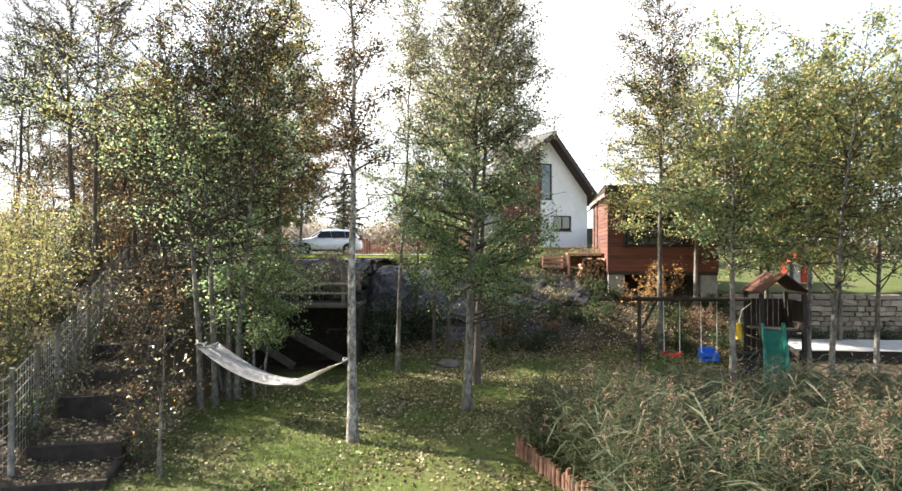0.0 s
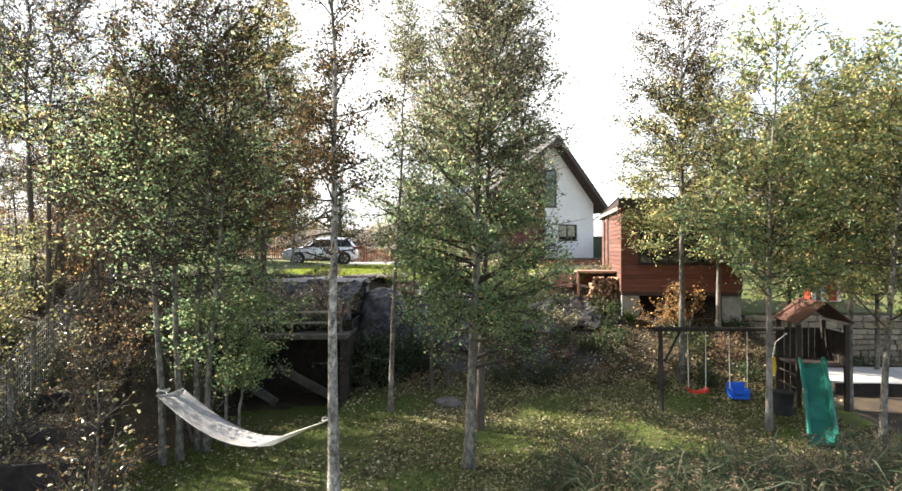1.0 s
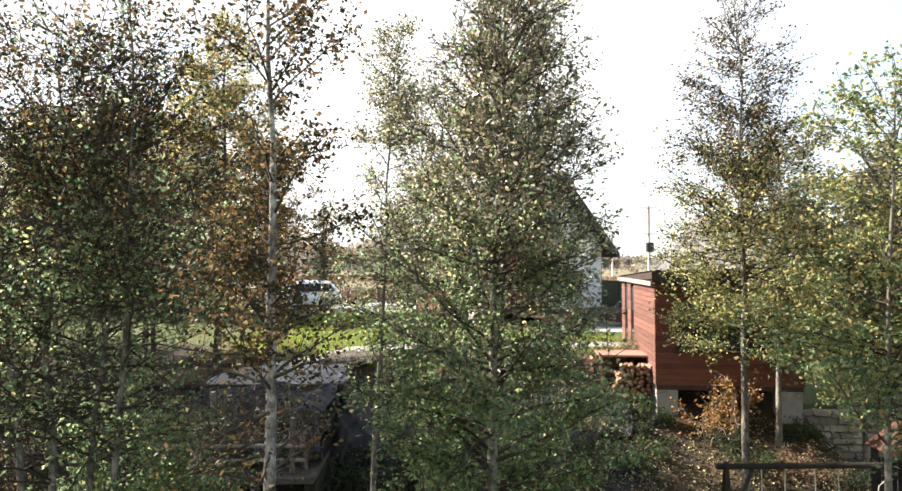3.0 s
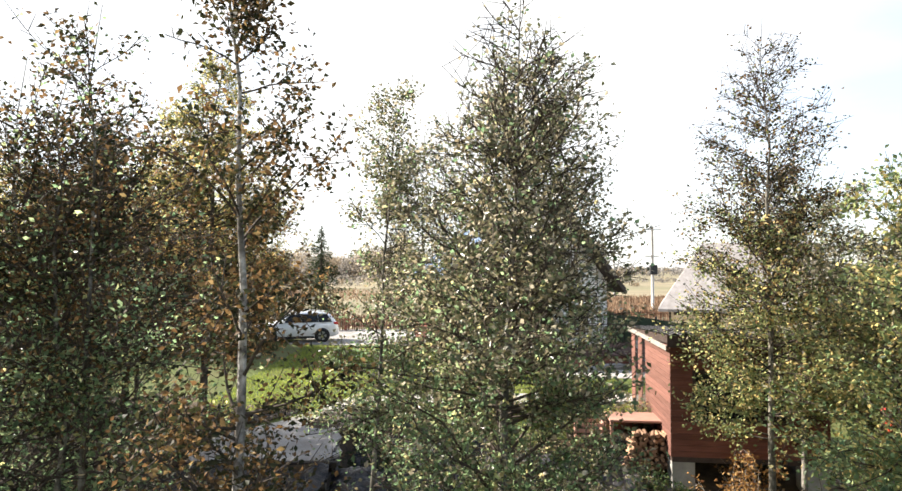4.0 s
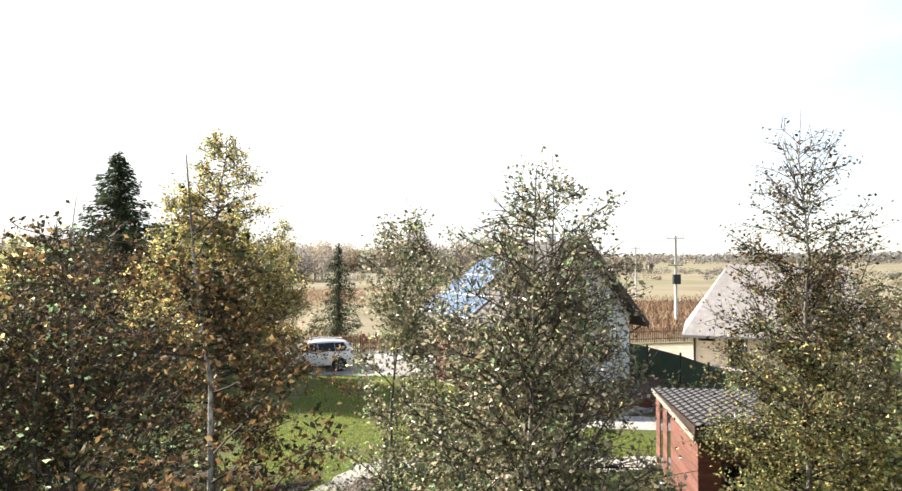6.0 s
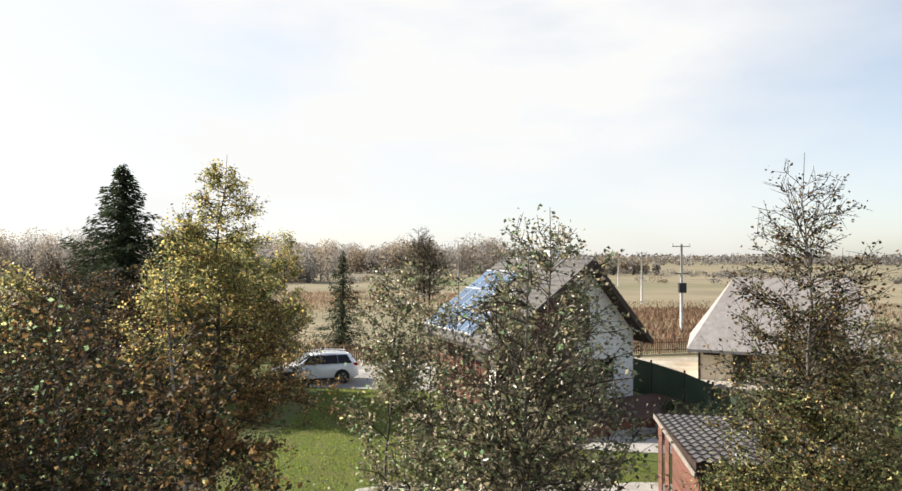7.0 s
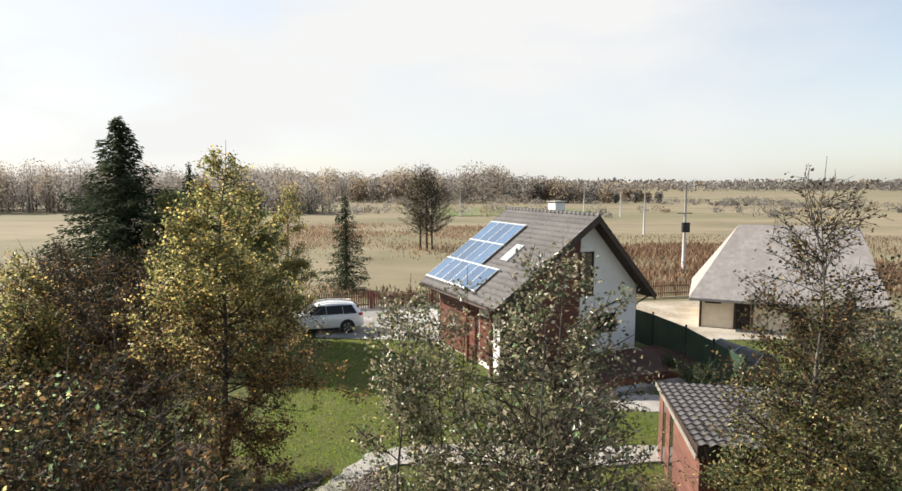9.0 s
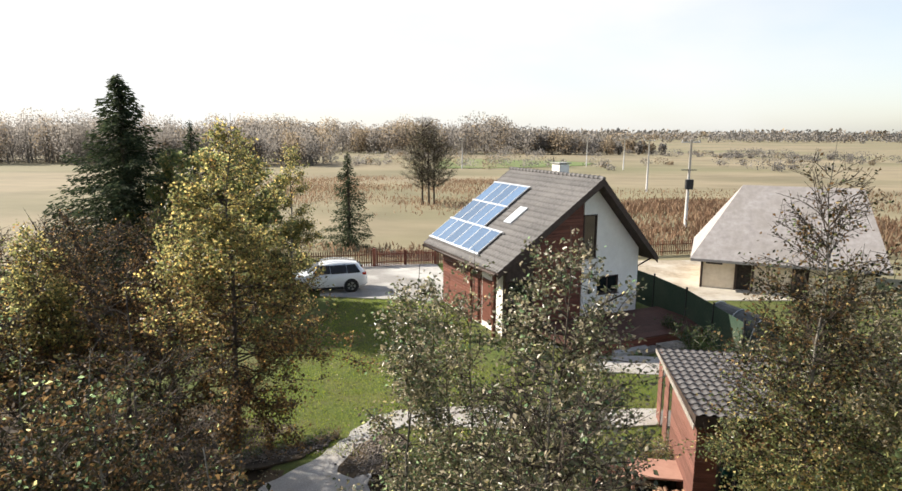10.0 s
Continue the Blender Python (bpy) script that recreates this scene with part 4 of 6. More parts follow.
for k, (x, y, h, r, n, lf) in enumerate(((-6.1, 17.2, 8.7, 1.8, 1900, "hedge"), (-9.0, 24.6, 7.2, 2.1, 10000, "orange"), (-10.9, 18.0, 8.6, 2.0, 2200, "alder"), (-13.0, 18.5, 8.8, 1.9, 2200, "alder"), (-9.8, 22.5, 7.2, 2.3, 13000, "orange"), (-11.5, 24.0, 7.0, 2.2, 11000, "hedge"), (-8.7, 15.2, 8.8, 1.7, 3000, "alder_gold"), (-15, 22, 7.6, 2.2, 7000, "alder_dry"), (-10.9, 25.4, 4.6, 1.5, 5000, "orange"), (-11.4, 21.5, 5.6, 2.0, 9000, "orange"), (-7.4, 20.6, 5.2, 1.0, 1500, "alder_dry"), (-15.5, 26.2, 6.0, 2.2, 10000, "orange"))):
    tree((x, y), h, r * 1.35, int(n * 0.95), M[lf], M["bark_dark"], "tree of the wild hedge with thin autumn leaves", 60 + k, name="hedge_tree", crown_from=0.5 if k in (0, 2, 3, 6) else 0.32, n_branch=26 if k == 0 else 60, r0=0.10 if k in (2,) else 0.07, twigs=19, twig=0.008, clump=0.07, profile=spire, group="wild hedge", top_leaf=M["hedge"], top_from=0.6)
srng = random.Random(9)
for k in range(20):
    x, y = srng.uniform(-13.5, -7.2), srng.uniform(16.5, 22.5)
    tree((x, y), srng.uniform(3.8, 6.0), 0.7, 220, M["alder_dry"], M["bark_dark"], "slender bare stem on the fenced slope", 160 + k, name="bare_sapling", crown_from=0.35, n_branch=12, up=0.9, twigs=9, r0=srng.uniform(0.025, 0.045), bend=0.07, lean=(srng.uniform(-0.5, 0.5), 0), group="slope saplings", category="sapling")
OAK = dict(name="oak_tree", profile=skirt, top_leaf=M["birch"], top_from=0.38, leaf_size=0.075)
tree((-6.1, 21.9), 10.0, 3.55, 44000, M["orange"], M["bark_dark"], "young oak with a yellow-green top and rusty skirts", 80, crown_from=0.25, n_branch=180, up=0.06, r0=0.11, lean=(0.5, -0.4), clump=0.075, category="tree", **OAK)
tree((-10.6, 21.6), 7.0, 2.2, 15000, M["orange"], M["bark_dark"], "young oak with rusty leaves behind the fenced slope", 82, crown_from=0.36, n_branch=80, up=0.4, r0=0.08, **OAK)
tree((-9.2, 38.0), 8.6, 1.7, 12000, M["birch"], M["bark"], "slim birch turning yellow beside the upper lawn", 81, name="birch_tree", crown_from=0.2, n_branch=70, up=0.4, r0=0.09, profile=spire, leaf_size=0.1)
for k, (x, y) in enumerate(((-11.9, 39.8), (-13.4, 38.8), (-15.2, 38.4))):
    tree((x, y), 8.2, 3.0, 17000, M["alder_gold"], M["bark_dark"], "leafy tree between lawn and driveway", 85 + k, name="lawn_tree", crown_from=0.1, n_branch=60, profile=dome, leaf_size=0.2, r0=0.1)


def spruce(at, height, radius, seed, label, n=90, needle=0.20):
    rng = np.random.default_rng(seed)
    t = thing("spruce_tree", (at[0], at[1], gz(*at) - 0.05), 0, label, "tree")
    bm = tube(bmesh.new(), [(0, 0, 0), (0.03, 0, height * 0.5), (0, 0, height)], [radius * 0.06, radius * 0.04, 0.01], 8)
    part("trunk", bm, M["bark_dark"], t)
    cs, ax = [], []
    for k in range(n):
        f = 0.04 + 0.95 * (k / n)
        z0, length, a = height * f, radius * (1 - f) ** 0.95 * (0.6 + 0.5 * rng.random()) + 0.12, k * 2.4 + rng.normal() * 0.3
        m = max(8, int(length * 105))
        s = rng.random(m)
        sag = -0.35 * s + 0.22 * s * s
        d = np.array([math.cos(a), math.sin(a)])
        side = rng.normal(size=m) * 0.16 * length * (0.35 + 0.65 * s)
        p = np.stack([d[0] * s * length - d[1] * side, d[1] * s * length + d[0] * side, z0 + sag * length + rng.normal(size=m) * 0.11 - np.abs(side) * 0.3], 1)
        cs.append(p)
        ax.append(np.stack([np.full(m, d[0]) - d[1] * np.sign(side) * 0.7, np.full(m, d[1]) + d[0] * np.sign(side) * 0.7, -0.35 + rng.normal(size=m) * 0.25], 1))
    v, f = blades(rng, np.concatenate(cs), needle * min(1.0, radius / 2.0), 0.26, axis=np.concatenate(ax), fold=0.06)
    mesh_of("crown", v, f, M["needle"], t)
    return t


spruce((-17.9, 39.0), 11.9, 7.3, 90, "tall dark green spruce at the lawn's edge", 150, 0.27)
spruce((-16.0, 42.6), 9.6, 3.4, 92, "slim dark spruce behind the lawn trees", 90)
spruce((-9.6, 55.5), 7.6, 2.7, 91, "young dark spruce outside the fence", 80)


# ---- far woods, weeds and field trees ----
def wood(name, rng, spots, label, blade=1.6, per=110, low=10.0, high=19.0, trunks=True, wide=(0.17, 0.12), tall=None, aspect=0.8, rust=0.15):
    cs, p0, p1, ra, rb = [], [], [], [], []
    for x, y in spots:
        h = (low + (high - low) * rng.random()) * (1 + 0.12 * math.sin(x * 0.045 + 0.8) + 0.08 * math.sin(x * 0.17))
        if tall:
            h *= tall(x)
        r = h * (wide[0] + wide[1] * rng.random())
        u = rng.normal(size=(per, 3))
        u /= np.linalg.norm(u, axis=1, keepdims=True)
        u *= 0.35 + 0.65 * rng.random((per, 1)) ** 0.7
        z0 = gz(x, y)
        cs.append(np.stack([x + u[:, 0] * r, y + u[:, 1] * r, z0 + h * 0.48 + u[:, 2] * h * 0.5], 1))
        p0.append((x, y, z0)), p1.append((x, y, z0 + h * 0.8)), ra.append(0.22), rb.append(0.06)
    cs = np.concatenate(cs)
    v, f = blades(rng, cs, blade, aspect, axis=rng.normal(size=cs.shape) * 0.7 + [0, 0, 0.8], fold=0.12)
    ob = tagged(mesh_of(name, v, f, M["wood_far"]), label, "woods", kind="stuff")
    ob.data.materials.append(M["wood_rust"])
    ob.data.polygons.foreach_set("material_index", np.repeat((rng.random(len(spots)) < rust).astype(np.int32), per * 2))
    if trunks:
        v, f = rods(p0, p1, ra, rb, 5)
        mesh_of("trunks", v, f, M["bark"], ob)
    return ob


rng = np.random.default_rng(5)
spots = [(x, 178 + rng.random() * 34 + 0.05 * abs(x + 60)) for x in rng.uniform(-180, -43, 210)]
wood("near_wood", rng, spots, "grey-brown leafless wood at the edge of the meadow", 0.5, 600, 9, 15.0, True, (0.24, 0.16), aspect=0.65)
spots = [(x, 285 + rng.random() * 80) for x in rng.uniform(-120, 85, 330)]
wood("middle_wood", rng, spots, "autumn wood with rusty and yellow crowns", 0.8, 380, 12, 18.0, True, (0.26, 0.18), lambda x: float(np.interp(x, [10, 30, 85], [1.0, 0.75, 0.4])), 0.6, 0.4)
spots = [(x, 420 + rng.random() * 160) for x in rng.uniform(-520, -60, 260)] + [(x, 640 + rng.random() * 300) for x in rng.uniform(-150, 900, 700)]
wood("far_wood", rng, spots, "distant woods along the horizon", 1.9, 46, 7, 13, False, (0.6, 0.6))
spots = [(1300 * math.cos(a) * (0.8 + 0.4 * rng.random()), 1300 * math.sin(a) * (0.8 + 0.4 * rng.random())) for a in np.linspace(0, 2 * math.pi, 1000)]
wood("horizon_wood", rng, spots, "low woods all round the horizon", 7.0, 20, 10, 16, False, (1.2, 1.2))
spots = []
for k in range(46):
    bx, by = rng.uniform(-30, 150), 170 + 190 * rng.random()
    spots += [(bx + rng.normal() * 14, by + rng.normal() * 5) for q in range(rng.integers(2, 12))]
wood("field_bushes", rng, spots, "low uneven bushes in the meadow", 0.4, 110, 1.2, 4.2, False, (0.5, 0.7))

cs, sizes = [], []
for x0, x1, y0, y1, n in ((-44, 14, 74, 136, 26000), (2, 46, 54, 90, 36000), (-26, 12, 51.5, 57, 3500), (12, 70, 78, 110, 6000)):
    q = np.stack([rng.uniform(x0, x1, n), rng.uniform(y0, y1, n)], 1)
    edge = np.minimum(np.minimum(q[:, 0] - x0, x1 - q[:, 0]) / (x1 - x0), np.minimum(q[:, 1] - y0, y1 - q[:, 1]) / (y1 - y0))
    keep = np.sin(q[:, 0] * 0.23 + 1 + 0.8 * np.sin(q[:, 1] * 0.17)) + np.sin(q[:, 1] * 0.31 + 1.3 * np.sin(q[:, 0] * 0.13)) + rng.normal(size=n) * 1.1 + 3 * edge > 0.9
    q = q[keep]
    tall = 1.35 if x0 == 2 else 0.9
    cs.append(np.stack([q[:, 0], q[:, 1], ground_z(q[:, 0], q[:, 1]) + 0.6 * tall * rng.random(len(q)) + 0.1], 1))
    sizes.append(np.full(len(q), 0.55 * tall))
cs, sizes = np.concatenate(cs), np.concatenate(sizes)
ax = rng.normal(size=(len(cs), 3)) * 0.35 + [0, 0, 1]
v, f = blades(rng, cs, sizes, 0.22, axis=ax, fold=0.05)
tagged(mesh_of("dry_weeds", v, f, M["heath"]), "rusty dry weeds between meadow and fence", "weeds", kind="stuff")
for k, (x, y, h) in enumerate(((-6.2, 88, 11.0), (-5.3, 87.4, 10.0), (-4.7, 88.6, 9.0))):
    tree((x, y), h * 1.08, 3.9, 1400, M["alder_dry"], M["limb"], "leafless grey tree standing alone in the meadow", 95 + k, name="bare_tree", leaf_size=0.16, crown_from=0.22, n_branch=80, up=0.7, twigs=16, r0=0.15, twig=0.011)


# ---- car on the drive ----
def station(x, w, zb, zs, zt, wt):
    """Half a cross-section of the body, from the sill up to the middle of the top."""
    return [(x, 0.0, zb), (x, w * 0.86, zb), (x, w * 0.98, zb + 0.10), (x, w, (zb + zs) / 2), (x, w * 0.985, zs - 0.06), (x, w * 0.95, zs), (x, (w * 0.95 + wt) / 2 + 0.02, (zs + zt) / 2), (x, wt, zt - 0.06), (x, wt * 0.82, zt - 0.005), (x, 0.0, zt)]


def loft(bm, rows):
    rings = []
    for r in rows:
        half = [Vector(p) for p in r]
        ring = half + [Vector((p.x, -p.y, p.z)) for p in half[-2:0:-1]]
        rings.append([bm.verts.new(p) for p in ring])
    n = len(rings[0])
    for a, b in zip(rings, rings[1:]):
        for i in range(n):
            bm.faces.new((a[i], a[(i + 1) % n], b[(i + 1) % n], b[i])).smooth = True
    bm.faces.new(rings[0][::-1])
    bm.faces.new(rings[-1])
    bmesh.ops.recalc_face_normals(bm, faces=bm.faces)
    return bm


car = thing("car", (-8.62, 42.6, 3.05), 197.6, "white four-wheel-drive estate car parked on the gravel drive", "car")
rows = [station(*s) for s in ((2.44, 0.62, 0.42, 0.66, 0.70, 0.50), (2.36, 0.78, 0.32, 0.80, 0.86, 0.62), (2.15, 0.90, 0.28, 0.92, 0.98, 0.74), (1.7, 0.955, 0.26, 1.00, 1.06, 0.80), (1.15, 0.965, 0.26, 1.05, 1.13, 0.80), (0.95, 0.965, 0.26, 1.07, 1.20, 0.76), (0.45, 0.965, 0.26, 1.09, 1.52, 0.66), (0.15, 0.965, 0.26, 1.10, 1.66, 0.64), (-0.5, 0.965, 0.26, 1.11, 1.74, 0.64), (-1.2, 0.965, 0.26, 1.13, 1.72, 0.63), (-1.85, 0.955, 0.27, 1.15, 1.64, 0.60), (-2.1, 0.94, 0.30, 1.16, 1.44, 0.60), (-2.3, 0.90, 0.34, 1.08, 1.16, 0.66), (-2.42, 0.82, 0.42, 0.80, 0.86, 0.64))]
body = part("body", loft(bmesh.new(), rows), M["carpaint"], car, "white painted body")


def side_glass(x0, x1, x2, x3, s):
    """A side window between the belt and the roof rail."""
    bm = bmesh.new()
    q = [(x0, 0.955 * s, 1.13), (x1, 0.955 * s, 1.15), (x2, 0.71 * s, 1.60), (x3, 0.71 * s, 1.58)]
    a = [bm.verts.new((x, y + 0.012 * s, z)) for x, y, z in q]
    b = [bm.verts.new((x, y - 0.05 * s, z)) for x, y, z in q]
    bm.faces.new(a), bm.faces.new(b[::-1])
    for i in range(4):
        bm.faces.new((a[i], b[i], b[(i + 1) % 4], a[(i + 1) % 4]))
    bmesh.ops.recalc_face_normals(bm, faces=bm.faces)
    return bm


for s in (1, -1):
    part("window", side_glass(0.86, -0.30, -0.24, 0.28, s), M["car_glass"], body, "dark side window")
    part("window", side_glass(-0.33, -1.24, -1.18, -0.27, s), M["car_glass"], body, "dark side window")
    part("window", side_glass(-1.27, -2.02, -1.74, -1.21, s), M["car_glass"], body, "dark side window")
    part("mirror", boxed(0.62, 0.78, s * 0.98 - 0.08, s * 0.98 + 0.08, 1.1, 1.26, 0.03), M["carpaint"], body)
    part("headlight", boxed(2.12, 2.38, s * 0.70 - 0.12, s * 0.70 + 0.14, 0.74, 0.88, 0.04), M["headlamp"], body)
    part("tail_light", boxed(-2.36, -2.06, s * 0.80 - 0.13, s * 0.80 + 0.125, 0.98, 1.14, 0.03), M["red_glass"], body)
    part("roof_rail", tube(bmesh.new(), [(0.2, s * 0.6, 1.70), (-0.5, s * 0.6, 1.79), (-1.8, s * 0.58, 1.69)], 0.018, 6), M["alu"], body)
    part("sill", boxed(-1.0, 1.0, s * 0.93 - 0.03, s * 0.93 + 0.045, 0.22, 0.36, 0.015), M["rubber"], body)
    for hx in (-0.1, -1.05):
        part("handle", boxed(hx - 0.1, hx + 0.1, s * 0.965, s * 0.985, 0.98, 1.01, 0.006), M["carpaint"], body)
bm = bmesh.new()
for q in (((0.98, -0.68, 1.2), (0.98, 0.68, 1.2), (0.32, 0.60, 1.61), (0.32, -0.60, 1.61)),):
    a = [bm.verts.new((x + 0.02, y, z + 0.02)) for x, y, z in q]
    b = [bm.verts.new((x - 0.05, y, z - 0.05)) for x, y, z in q]
    bm.faces.new(a), bm.faces.new(b[::-1])
    for i in range(4):
        bm.faces.new((a[i], b[i], b[(i + 1) % 4], a[(i + 1) % 4]))
bmesh.ops.recalc_face_normals(bm, faces=bm.faces)
part("windscreen", bm, M["car_glass"], body)
part("rear_window", boxed(-2.14, -2.06, -0.58, 0.58, 1.2, 1.5, 0.02), M["car_glass"], body)
part("grille", boxed(2.36, 2.46, -0.32, 0.32, 0.56, 0.76, 0.03), M["metal_dark"], body)
for wx in (1.46, -1.46):
    for s in (1, -1):
        y0 = s * 0.86
        w = part("wheel", tube(bmesh.new(), [(wx, y0 - 0.13, 0.37), (wx, y0 - 0.10, 0.37), (wx, y0 + 0.10, 0.37), (wx, y0 + 0.13, 0.37)], [0.33, 0.37, 0.37, 0.33], 24), M["rubber"], car, "black tyre on an alloy rim")
        yo = y0 + s * 0.125
        part("rim", tube(bmesh.new(), [(wx, yo - 0.02, 0.37), (wx, yo + 0.012, 0.37)], [0.25, 0.24], 20), M["rim"], w)
        for k in range(5):
            a = 2 * math.pi * k / 5
            bm = boxed(0.05, 0.24, -0.012, 0.012, -0.045, 0.045, 0.006)
            bm.transform(Matrix.Translation((wx, yo + s * 0.015, 0.37)) @ Matrix.Rotation(a, 4, 'Y'))
            part("spoke", bm, M["metal_dark"], w)
        part("wheel_arch", tube(bmesh.new(), [(wx, s * 0.958, 0.38), (wx, s * 0.972, 0.38)], 0.43, 24), M["rubber"], body)

# ---- picket fence and gate along the meadow ----
FA, FB = Vector((-16.0, 47.15, 0)), Vector((22.0, 56.0, 0))
fdir = (FB - FA).normalized()
frz = math.degrees(math.atan2(fdir.y, fdir.x))
flen = (FB - FA).length


def fence_run(name, s0, s1, label, material, height=1.15, pitch=0.155, category="fence"):
    o = FA + fdir * s0
    t = thing(name, (o.x, o.y, 2.98), frz, label, category, kind="structure")
    n = int((s1 - s0) / pitch)
    slat = None
    for k in range(n):
        x = k * pitch
        if slat is None:
            bm = bmesh.new()
            prism(bm, [(0, 0.08), (0.075, 0.08), (0.075, height - 0.05), (0.0375, height), (0, height - 0.05)], -0.045, -0.022)
            slat = part("slat", bm, material, t)
        else:
            same(slat, t, Matrix.Translation((x, 0, 0.012 * math.sin(k * 3.7))))
    for z in (0.3, 0.85):
        part("rail", boxed(0, s1 - s0, -0.02, 0.03, z, z + 0.07, 0.006), material, t)
    x = 0.0
    while x <= s1 - s0 + 0.01:
        part("post", boxed(x - 0.05, x + 0.05, 0.035, 0.135, 0, height + 0.03, 0.01), material, t)
        x += (s1 - s0) / max(1, round((s1 - s0) / 2.5))
    return t


GL = (Vector((-6.6, 49.4, 0)) - FA).dot(fdir)
GR = (Vector((-2.6, 50.3, 0)) - FA).dot(fdir)
fence_run("picket_fence", 0.0, GL - 0.3, "dark brown picket fence along the drive", M["fencewood"], 1.2)
fence_run("picket_fence", GR + 0.3, flen, "brown picket fence towards the meadow", M["fencewood"], 1.2)
fence_run("gate", GL + 0.1, (GL + GR) / 2 - 0.05, "red-brown slatted drive gate, closed", M["redwood"], 1.12, 0.12, "gate")
fence_run("gate", (GL + GR) / 2 + 0.05, GR - 0.1, "red-brown slatted drive gate, closed", M["redwood"], 1.12, 0.12, "gate")
for s in (GL - 0.1, GR + 0.1):
    p = FA + fdir * s
    tagged(part("gate_post", boxed(p.x - 0.11, p.x + 0.11, p.y - 0.11, p.y + 0.11, 2.95, 4.3, 0.02), M["redwood"]), "square red-brown wooden gate post", "post", kind="structure")

# ---- green screen fence beside the house ----
gpts = [(8.75, 41.8), (9.65, 39.4), (10.35, 36.5), (10.6, 33.8), (10.8, 31.2)]
screen = thing("screen_fence", (0, 0, 0), 0, "dark green screen fence on slim posts", "fence", kind="structure")
for (x0, y0), (x1, y1) in zip(gpts, gpts[1:]):
    d = Vector((x1 - x0, y1 - y0, 0))
    bm = boxed(0.03, d.length - 0.03, -0.012, 0.012, 0.05, 1.82)
    bm.transform(Matrix.Translation((x0, y0, 3.0)) @ Matrix.Rotation(math.atan2(d.y, d.x), 4, 'Z'))
    part("panel", bm, M["green_mesh"], screen)
for x, y in gpts:
    part("post", boxed(x - 0.04, x + 0.04, y - 0.04, y + 0.04, 2.95, 4.95, 0.008), M["metal_dark"], screen)

# arched cover behind the screen
arch = thing("tarpaulin_shelter", (12.2, 34.6, 3.0), 20, "low arched shelter covered in dark tarpaulin", "shelter")
bm = bmesh.new()
prism(bm, [(0.85 * math.cos(a), 1.4 * math.sin(a)) for a in np.linspace(0, math.pi, 15)], -1.4, 1.4)
part("cover", bm, M["tarp"], arch)
for y in (-1.38, 0.0, 1.38):
    part("hoop", tube(bmesh.new(), [(0.875 * math.cos(a), y, 1.425 * math.sin(a)) for a in np.linspace(0, math.pi, 13)], 0.025, 6), M["wire"], arch)

# crates and steps before the deck
for k, (x, y, rz, n) in enumerate(((8.55, 32.55, 24, 3), (7.55, 32.9, 30, 1))):
    pal = thing("pallet", (x, y, 3.0), rz, "grey weathered wooden pallets lying before the deck", "pallet")
    for lvl in range(n):
        z0 = lvl * 0.15
        for q in range(3):
            part("bearer", boxed(-0.6, 0.6, -0.4 + q * 0.36, -0.31 + q * 0.36, z0, z0 + 0.1, 0.004), M["greywood"], pal)
        for q in range(7):
            part("board", boxed(-0.6 + q * 0.175, -0.47 + q * 0.175, -0.42, 0.43, z0 + 0.1, z0 + 0.125, 0.004), M["greywood"], pal)
slab = thing("stone_step", (6.7, 32.75, 3.0), 26, "pale stone slab step at the deck", "step")
part("slab", boxed(-0.9, 0.9, -0.35, 0.35, 0.0, 0.2, 0.03), M["concrete"], slab)

# ---- firewood beside the shed ----
rack = thing("firewood_rack", (4.25, 22.35, 2.72), -7, "open firewood rack with a plank top beside the shed", "rack")
part("top", boxed(-0.05, 1.6, 0.1, 1.1, 0.50, 0.56, 0.008), M["palewood"], rack)
for x, y in ((0.0, 0.15), (1.5, 0.15), (0.0, 1.0), (1.5, 1.0)):
    part("post", boxed(x - 0.04, x + 0.04, y - 0.04, y + 0.04, -0.95, 0.5, 0.008), M["palewood"], rack)
part("back_board", boxed(0.04, 1.46, 1.03, 1.06, -0.6, 0.45), M["redwood"], rack)
pile = thing("firewood_pile", (4.4, 22.15, 2.2), -7, "heap of split firewood in a loose stack", "firewood")
lrng = np.random.default_rng(7)
proto = None
for row in range(9):
    for k in range(12 - row // 3):
        x = 0.05 + k * 0.115 + (row % 2) * 0.055 + row * 0.03
        m = Matrix.Translation((x + lrng.normal() * 0.02, -0.05 + lrng.normal() * 0.06, 0.06 + row * 0.098)) @ Euler((radians(90 + lrng.normal() * 5), lrng.random() * 6, radians(lrng.normal() * 9))).to_matrix().to_4x4()
        if proto is None:
            bm = tube(bmesh.new(), [(0, 0, -0.2), (0, 0, 0.2)], [0.06, 0.055], 5)
            proto = part("log", bm, M["log"], pile)
            proto.matrix_local = m
        else:
            same(proto, pile, m)
crate = thing("slatted_crate", (3.35, 22.7, 2.72), -7, "low crate of pale pine slats", "crate")
for z in (0.02, 0.17, 0.32):
    part("slat", boxed(0, 0.75, 0, 0.025, z, z + 0.1, 0.004), M["palewood"], crate)
    part("slat", boxed(0, 0.75, 0.55, 0.575, z, z + 0.1, 0.004), M["palewood"], crate)
for x in (0.0, 0.7):
    part("corner_post", boxed(x, x + 0.05, 0.027, 0.548, 0, 0.44, 0.004), M["palewood"], crate)

